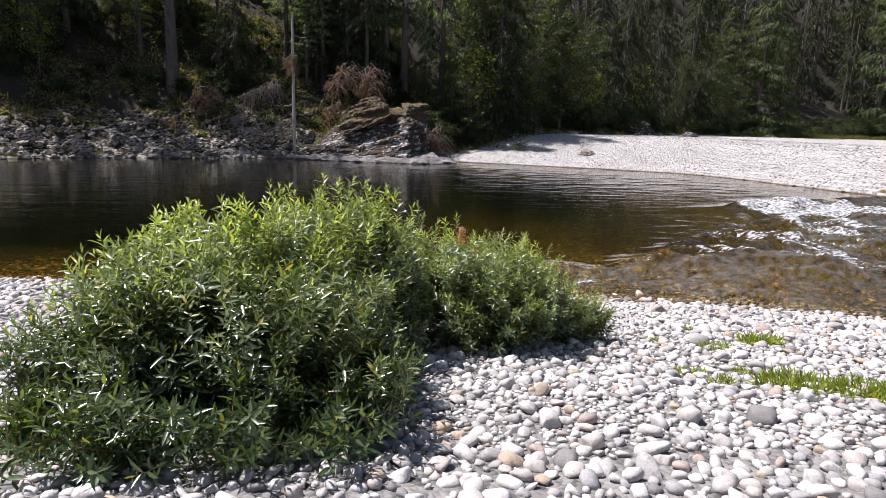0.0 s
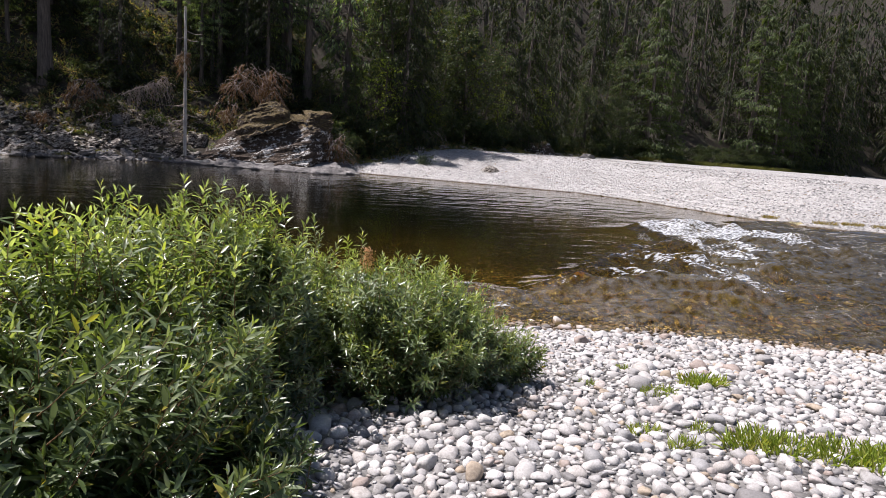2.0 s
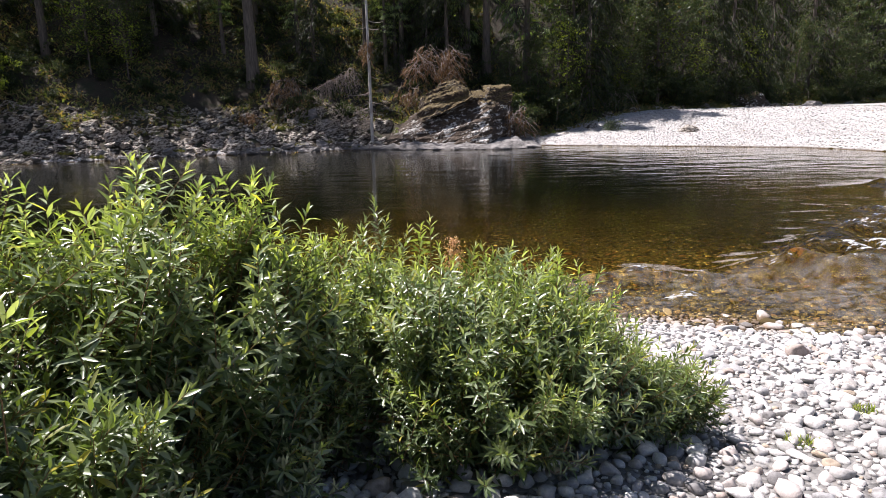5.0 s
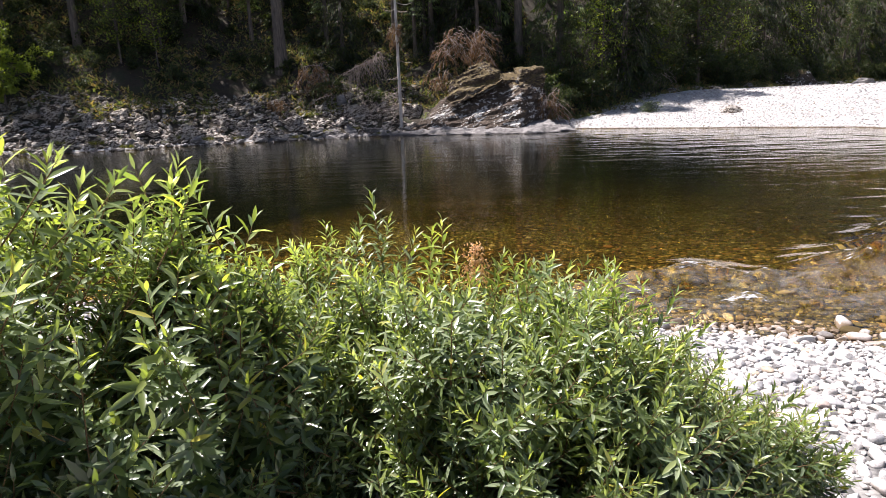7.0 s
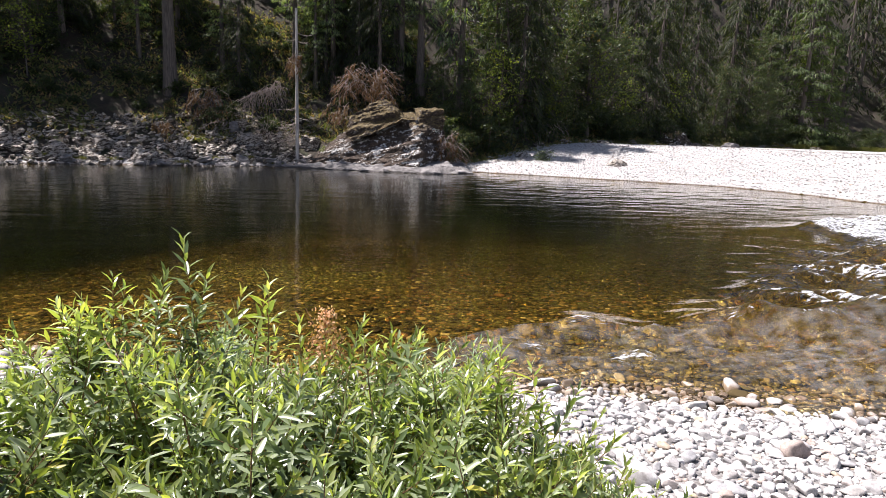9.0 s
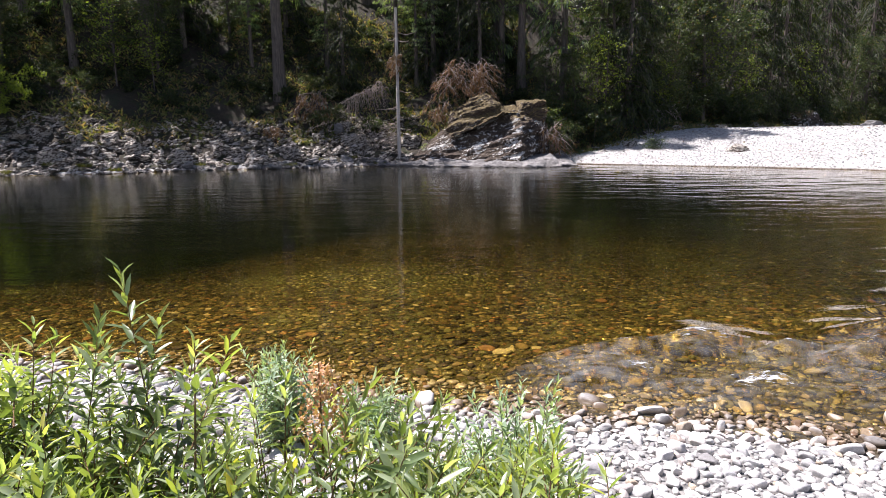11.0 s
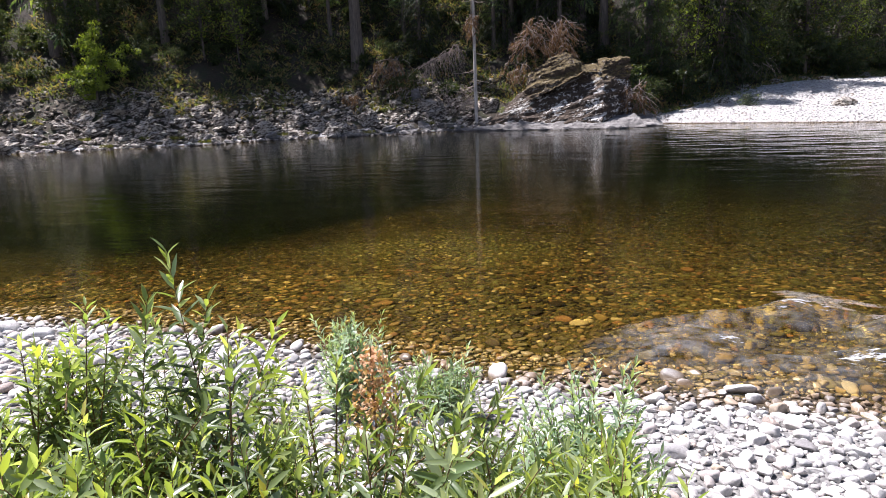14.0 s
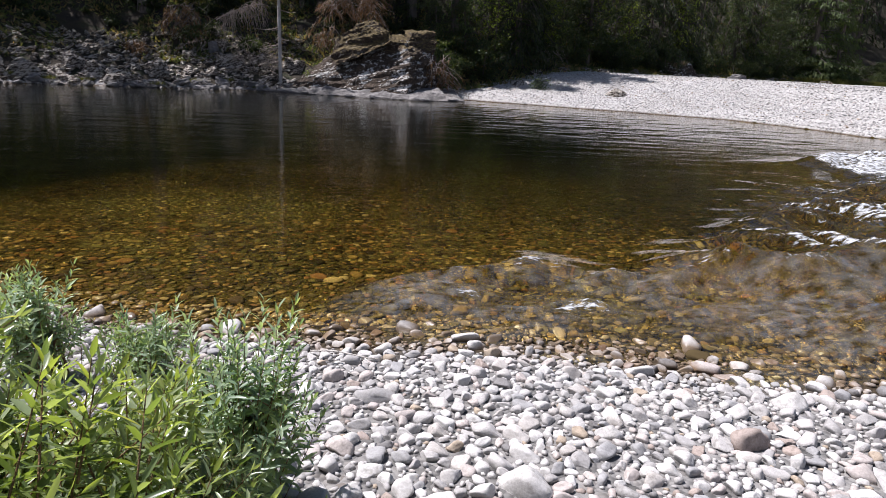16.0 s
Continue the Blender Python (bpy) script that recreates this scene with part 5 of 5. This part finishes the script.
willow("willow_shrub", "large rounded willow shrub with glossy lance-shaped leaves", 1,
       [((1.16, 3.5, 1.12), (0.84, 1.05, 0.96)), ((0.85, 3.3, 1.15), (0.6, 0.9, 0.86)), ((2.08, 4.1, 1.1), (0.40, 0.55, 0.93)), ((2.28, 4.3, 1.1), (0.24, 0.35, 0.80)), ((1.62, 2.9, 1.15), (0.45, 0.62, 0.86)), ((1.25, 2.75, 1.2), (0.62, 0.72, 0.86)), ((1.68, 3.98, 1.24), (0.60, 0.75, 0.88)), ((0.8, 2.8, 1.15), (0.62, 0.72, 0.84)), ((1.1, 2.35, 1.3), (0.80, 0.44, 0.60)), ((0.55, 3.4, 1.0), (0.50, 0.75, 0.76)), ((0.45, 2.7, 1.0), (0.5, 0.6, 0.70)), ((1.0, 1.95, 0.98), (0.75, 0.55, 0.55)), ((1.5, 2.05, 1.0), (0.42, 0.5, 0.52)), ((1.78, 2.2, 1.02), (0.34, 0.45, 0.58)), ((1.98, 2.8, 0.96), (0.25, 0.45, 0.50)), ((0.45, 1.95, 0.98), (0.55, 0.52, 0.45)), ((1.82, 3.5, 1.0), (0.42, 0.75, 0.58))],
       [at_ground(1.0, 3.5), at_ground(0.6, 3.3), at_ground(1.5, 3.8), at_ground(1.3, 3.1)], 6200, 0.077, willow_leaf, 27, tip_light=1.0)
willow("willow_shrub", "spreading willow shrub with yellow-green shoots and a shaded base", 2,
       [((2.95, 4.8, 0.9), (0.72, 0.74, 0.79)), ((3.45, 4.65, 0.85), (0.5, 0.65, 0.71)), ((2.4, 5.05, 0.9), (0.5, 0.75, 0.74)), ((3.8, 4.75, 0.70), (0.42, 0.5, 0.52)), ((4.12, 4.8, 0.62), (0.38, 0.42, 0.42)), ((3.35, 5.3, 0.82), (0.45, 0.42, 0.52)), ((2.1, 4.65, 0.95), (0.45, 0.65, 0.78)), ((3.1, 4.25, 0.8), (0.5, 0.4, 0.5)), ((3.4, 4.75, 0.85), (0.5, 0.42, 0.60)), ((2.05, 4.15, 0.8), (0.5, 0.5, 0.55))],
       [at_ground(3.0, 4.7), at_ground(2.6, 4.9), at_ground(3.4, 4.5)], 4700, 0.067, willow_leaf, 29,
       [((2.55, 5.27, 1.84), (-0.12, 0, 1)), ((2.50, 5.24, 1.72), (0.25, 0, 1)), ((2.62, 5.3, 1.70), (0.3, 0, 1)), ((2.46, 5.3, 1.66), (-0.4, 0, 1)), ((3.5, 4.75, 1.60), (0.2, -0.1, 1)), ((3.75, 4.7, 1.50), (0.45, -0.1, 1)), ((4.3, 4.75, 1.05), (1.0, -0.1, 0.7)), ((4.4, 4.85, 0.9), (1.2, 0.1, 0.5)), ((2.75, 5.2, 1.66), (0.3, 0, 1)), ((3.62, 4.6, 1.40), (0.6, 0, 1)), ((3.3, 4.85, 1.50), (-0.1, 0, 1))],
       ((3.3, 4.7, 1.6), 0.42), clear=0.68, tip_light=0.95, shade_band=(0.0, 0.5))


def wands(x, y, seed, count, spread, top):
    """Tips and ways of thin upright shoots that fan out from a root."""
    rnd = np.random.RandomState(seed)
    out = []
    for i in range(count):
        a, q = rnd.rand() * 6.28, rnd.rand() ** 0.6
        h = top * (1.05 - 0.55 * q * rnd.rand()) * rnd.uniform(0.55, 1.0)
        tip = (x + math.cos(a) * q * spread, y + math.sin(a) * q * spread, land1(x, y) + h)
        out.append((tip, (math.cos(a) * q * 0.55, math.sin(a) * q * 0.55, 1.0)))
    return out


willow("willow_sapling", "slender grey-green young willow on the cobbles", 3, [((3.58, 6.05, 0.62), (0.32, 0.28, 0.36))],
       [at_ground(3.6, 6.1)], 70, 0.062, small_willow_leaf, 24, wands(3.62, 6.07, 31, 66, 0.34, 0.80) + [((3.76, 6.15, 1.14), (0.1, 0, 1)), ((3.62, 6.05, 1.08), (-0.1, 0, 1))])
willow("willow_sapling", "small grey-green willow at the water's edge", 4, [((2.3, 7.5, 0.5), (0.26, 0.24, 0.34))], [at_ground(2.3, 7.55)], 60, 0.066, small_willow_leaf, 22, wands(2.3, 7.5, 32, 26, 0.3, 0.75))
willow("willow_sapling", "small grey-green willow at the water's edge", 5, [((2.85, 7.6, 0.30), (0.34, 0.24, 0.26))], [at_ground(2.85, 7.65)], 50, 0.066, small_willow_leaf, 22, wands(2.85, 7.6, 33, 18, 0.34, 0.46))


def grass_tuft(x, y, r, h, seed, count, label, mat=None):
    rnd = np.random.RandomState(seed)
    z = land1(x, y)
    thing = tagged(empty("grass_tuft", pose(x, y, z)), label, "grass", "grass tufts on the gravel")
    a, q = rnd.rand(count) * 6.28, np.sqrt(rnd.rand(count)) * r
    at = np.stack([np.cos(a) * q, np.sin(a) * q * 0.55, np.zeros(count)], 1)
    d = np.stack([np.cos(a) * 0.35, np.sin(a) * 0.35, np.ones(count)], 1) + rnd.normal(size=(count, 3)) * 0.3
    s = h * rnd.uniform(0.5, 1.1, count)
    v, t = scatter(LEAF_V * [1, 0.45, 1.6], LEAF_T, at, frames_from(d, rnd, 1.0), np.stack([s, s, s], 1))
    ob = piece("tuft", mesh_of("tuft", v, tris=t), mat or grass_leaf, thing)
    ob["kind"] = "stuff"
    return thing


for i, (x, y, r, h) in enumerate([(5.81, 4.28, 0.22, 0.13), (5.19, 4.08, 0.17, 0.07), (4.8, 4.5, 0.09, 0.06), (4.43, 3.3, 0.11, 0.07), (4.47, 3.0, 0.10, 0.08), (4.82, 3.23, 0.09, 0.07), (4.92, 2.91, 0.22, 0.12),
                                  (5.06, 2.75, 0.22, 0.11), (5.32, 2.6, 0.24, 0.11), (5.5, 2.44, 0.26, 0.12), (5.9, 2.35, 0.26, 0.12), (5.45, 4.9, 0.08, 0.06)]):
    grass_tuft(x, y, r, h, 30 + i, int(180 * r / 0.2), "bright yellow-green grass tuft among the stones")
for i in range(14):
    grass_tuft(-24 + i * 1.75, float(far_shore(-24 + i * 1.75)) + 0.7 + 0.5 * math.sin(i * 2.3), 0.4, 0.25, 60 + i, 120, "olive grass tuft between the bank rocks", olive_grass)

for i, (x, y, r) in enumerate([(27.9, 23.6, 0.5), (29.4, 21.8, 0.7), (30.6, 21.3, 0.6), (31.8, 20.6, 0.7)]):
    grass_tuft(x, y, r, 0.2, 90 + i, 200, "dry yellow grass at the edge of the gravel bar", dry_grass)
for i in range(26):
    x = 58 + i * 2.6
    grass_tuft(x, float(np.interp(x, TREE_X, TREE_Y)) - 1.5 + 1.2 * math.sin(i * 1.9), 1.6, 0.7, 110 + i, 240, "olive grass along the back of the gravel bar", olive_grass)

# the dried dock plant in the willow
dock = tagged(empty("dock_plant", pose(3.02, 5.33, land1(3.02, 5.33))), "dried rust-brown dock seed stalk", "plant")
rnd = np.random.RandomState(12)
H = 1.58 - land1(3.02, 5.35)
v, q = tubes([[((0, 0, H * s), 0.005 - 0.003 * s) for s in (0, 0.5, 1)]] + [[((0, 0, H * (0.55 + 0.08 * i)), 0.003), ((0.09 * math.cos(i * 2.2), 0.09 * math.sin(i * 2.2), H * (0.55 + 0.08 * i) + 0.13), 0.0015)] for i in range(5)], 5)
piece("stalk", mesh_of("stalk", v, quads=q), willow_stem, dock)
k = 560
w = rnd.rand(k)
P = np.stack([rnd.normal(size=k) * 0.018, rnd.normal(size=k) * 0.018, H * (0.78 + 0.22 * w)], 1)
arm = rnd.randint(0, 6, k)
P[:, 0] += np.where(arm < 5, 0.06 * np.cos(arm * 2.2) * (1.1 - w), 0)
P[:, 1] += np.where(arm < 5, 0.06 * np.sin(arm * 2.2) * (1.1 - w), 0)
v, t = scatter(SPRAY_V * [1, 3.2, 2], SPRAY_T, P, frames_from(rnd.normal(size=(k, 3)), rnd, 1), np.full((k, 3), 0.013))
ob = piece("seed_head", mesh_of("seed_head", v, tris=t), seed_head, dock)
ob["kind"] = "stuff"

# a bleached stick at the water's edge
stick = tagged(empty("driftwood_stick", pose(4.0, 7.75, land1(4.0, 7.75) + 0.05, 0, 0, -35)), "thin bleached driftwood stick on the wet stones", "driftwood")
v, q = tubes([[((0.55 * (s - 0.5), 0.03 * math.sin(s * 5), 0.10 * s), 0.007 - 0.003 * s) for s in np.linspace(0, 1, 6)]], 5)
piece("twig", mesh_of("twig", v, quads=q), grey_wood, stick)


# ---- stones: the shore, the bed under the shallows, the far gravel bar ----
def pebble_forms(level, count, seed):
    """Water-worn shapes of unit half-width."""
    rnd = np.random.RandomState(seed)
    v0, f = icosphere(level)
    forms = []
    for i in range(count):
        e = rnd.uniform(0.62, 0.95)
        v = np.sign(v0) * np.abs(v0) ** e
        v = v / np.linalg.norm(v, axis=1).max()
        for _ in range(rnd.randint(3, 8)):
            d = rnd.normal(size=3)
            d /= np.linalg.norm(d)
            v = v - np.clip(v @ d - rnd.uniform(0.4, 0.72), 0, None)[:, None] * d * 0.92
        k = np.array([noise.noise(Vector(p * 1.3) + Vector((i * 3.1, seed, 0))) for p in v0])
        v = v * (1 + 0.2 * k[:, None])
        forms.append(v)
    return forms, f


def dart_stones(seed, bounds, bands, accept, gap=0.86):
    """Places for stones that touch but hardly overlap: rows x, y, half-length."""
    rnd = np.random.RandomState(seed)
    x0, x1, y0, y1 = bounds
    cell, grid, out = 0.16, {}, []
    for tries, lo, hi in bands:
        px, py = rnd.uniform(x0, x1, tries), rnd.uniform(y0, y1, tries)
        rr = rnd.uniform(lo, hi, tries)
        ok = accept(px, py, rr)
        for x, y, r in zip(px[ok], py[ok], rr[ok]):
            ci, cj = int(x / cell), int(y / cell)
            free = True
            n = 2 if r < 0.1 else 3
            for i in range(ci - n, ci + n + 1):
                for j in range(cj - n, cj + n + 1):
                    for (u, w, q) in grid.get((i, j), ()):
                        if (u - x) ** 2 + (w - y) ** 2 < ((q + r) * gap) ** 2:
                            free = False
                            break
                    if not free:
                        break
                if not free:
                    break
            if free:
                grid.setdefault((ci, cj), []).append((x, y, r))
                out.append((x, y, r))
    return np.array(out)


def lay(stones, forms, seed, sink=0.3, flat=(0.45, 0.8)):
    """Turns and sizes for stones on the ground."""
    rnd = np.random.RandomState(seed)
    n = len(stones)
    a = rnd.rand(n) * 6.28
    tilt, roll = rnd.normal(size=n) * 0.2, rnd.normal(size=n) * 0.2
    ca, sa = np.cos(a), np.sin(a)
    Rz = np.zeros((n, 3, 3))
    Rz[:, 0, 0], Rz[:, 0, 1], Rz[:, 1, 0], Rz[:, 1, 1], Rz[:, 2, 2] = ca, -sa, sa, ca, 1
    Rx = np.zeros((n, 3, 3))
    Rx[:, 0, 0] = 1
    Rx[:, 1, 1], Rx[:, 1, 2], Rx[:, 2, 1], Rx[:, 2, 2] = np.cos(tilt), -np.sin(tilt), np.sin(tilt), np.cos(tilt)
    Ry = np.zeros((n, 3, 3))
    Ry[:, 1, 1] = 1
    Ry[:, 0, 0], Ry[:, 0, 2], Ry[:, 2, 0], Ry[:, 2, 2] = np.cos(roll), np.sin(roll), -np.sin(roll), np.cos(roll)
    rot = Rx @ Ry @ Rz
    r = stones[:, 2]
    size = np.stack([r * rnd.uniform(1.0, 1.3, n), r * rnd.uniform(0.72, 1.0, n), r * rnd.uniform(flat[0], flat[1], n)], 1)
    at = np.stack([stones[:, 0], stones[:, 1], land(stones[:, 0], stones[:, 1]) + size[:, 2] * (1 - 2 * sink) * 0.9], 1)
    return at, rot, size, rnd.randint(0, len(forms), n)


def stone_heap(name, stones, level, seed, material, parent, sink=0.3, flat=(0.45, 0.8)):
    forms, f = pebble_forms(level, 10, seed)
    at, rot, size, kind = lay(stones, forms, seed, sink, flat)
    V, T, n0 = [], [], 0
    for k in range(len(forms)):
        m = kind == k
        if m.any():
            v, t = scatter(forms[k], f, at[m], rot[m], size[m])
            V.append(v)
            T.append(t + n0)
            n0 += len(v)
    ob = piece(name, mesh_of(name, np.concatenate(V), tris=np.concatenate(T)), material, parent)
    ob["kind"] = "stuff"
    return ob


shore = dart_stones(3, (-5, 12, 0.6, 10.2), [(240, 0.08, 0.125), (9000, 0.045, 0.075), (80000, 0.026, 0.045), (140000, 0.015, 0.026)],
                    lambda x, y, r: (near_shore(x) - y > -0.6) & ((r > 0.026) | ((x > 1.8) & (x < 7.5) & (y > 1.8))) & (((x > -0.6) & (x < 8.6)) | (r > 0.034)), 0.76)
close = (shore[:, 0] > 3.6) & (shore[:, 0] < 7.2) & (shore[:, 1] > 5.2)
single = close & (shore[:, 2] > 0.043) & (shore[:, 0] > 4.1) & (shore[:, 0] < 6.3) & (shore[:, 1] > 5.6)
order = np.flatnonzero(single)[:300]
single = np.zeros(len(shore), bool)
single[order] = True
big = shore[:, 2] > 0.03
stone_heap("cobbles", shore[close & ~single & big], 3, 5, stone_dry, ground)
stone_heap("cobbles", shore[~close & big], 2, 6, stone_dry, ground)
stone_heap("cobbles", shore[~big], 1, 12, stone_dry, ground)
behind = dart_stones(21, (-5, 12, -3.6, 0.6), [(9000, 0.03, 0.07)], lambda x, y, r: (np.sin(x * 91.7 + y * 57.3) * 0.5 + 0.5) < (y + 3.8) / 4.0, 0.8)
stone_heap("cobbles", behind, 1, 23, stone_dry, ground)
forms, f = pebble_forms(3, 8, 9)
meshes = [mesh_of("stone", v, tris=f) for v in forms]
for m in meshes:
    m.materials.append(stone_dry)
at, rot, size, kind = lay(shore[single], forms, 11)
for i in range(len(at)):
    ob = new("stone", meshes[kind[i]])
    ob.parent = ground
    ob.matrix_basis = Matrix([list(rot[i][k] * size[i]) + [at[i][k]] for k in range(3)] + [[0, 0, 0, 1]])

under = dart_stones(4, (-4, 15, 6.8, 18), [(350, 0.07, 0.115), (13000, 0.042, 0.07), (90000, 0.023, 0.042)],
                    lambda x, y, r: (y - near_shore(x) > 0.3) & ((r > 0.03) | (y < 13.5)), 0.70)
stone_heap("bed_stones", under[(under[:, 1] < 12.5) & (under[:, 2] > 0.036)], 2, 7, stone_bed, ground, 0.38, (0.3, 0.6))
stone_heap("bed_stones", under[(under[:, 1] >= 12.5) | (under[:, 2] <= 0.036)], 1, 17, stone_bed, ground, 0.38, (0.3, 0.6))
bar_stones = dart_stones(8, (10, 46, 16, 58), [(30000, 0.055, 0.11), (30000, 0.04, 0.055)], lambda x, y, r: (far_distance(x, y) > -0.3) & (far_distance(x, y) < np.where(r > 0.055, 22, 7)) & (y < np.interp(x, TREE_X, TREE_Y)), 0.9)
stone_heap("bar_stones", bar_stones, 1, 8, stone_dry, ground, 0.40, (0.28, 0.5))
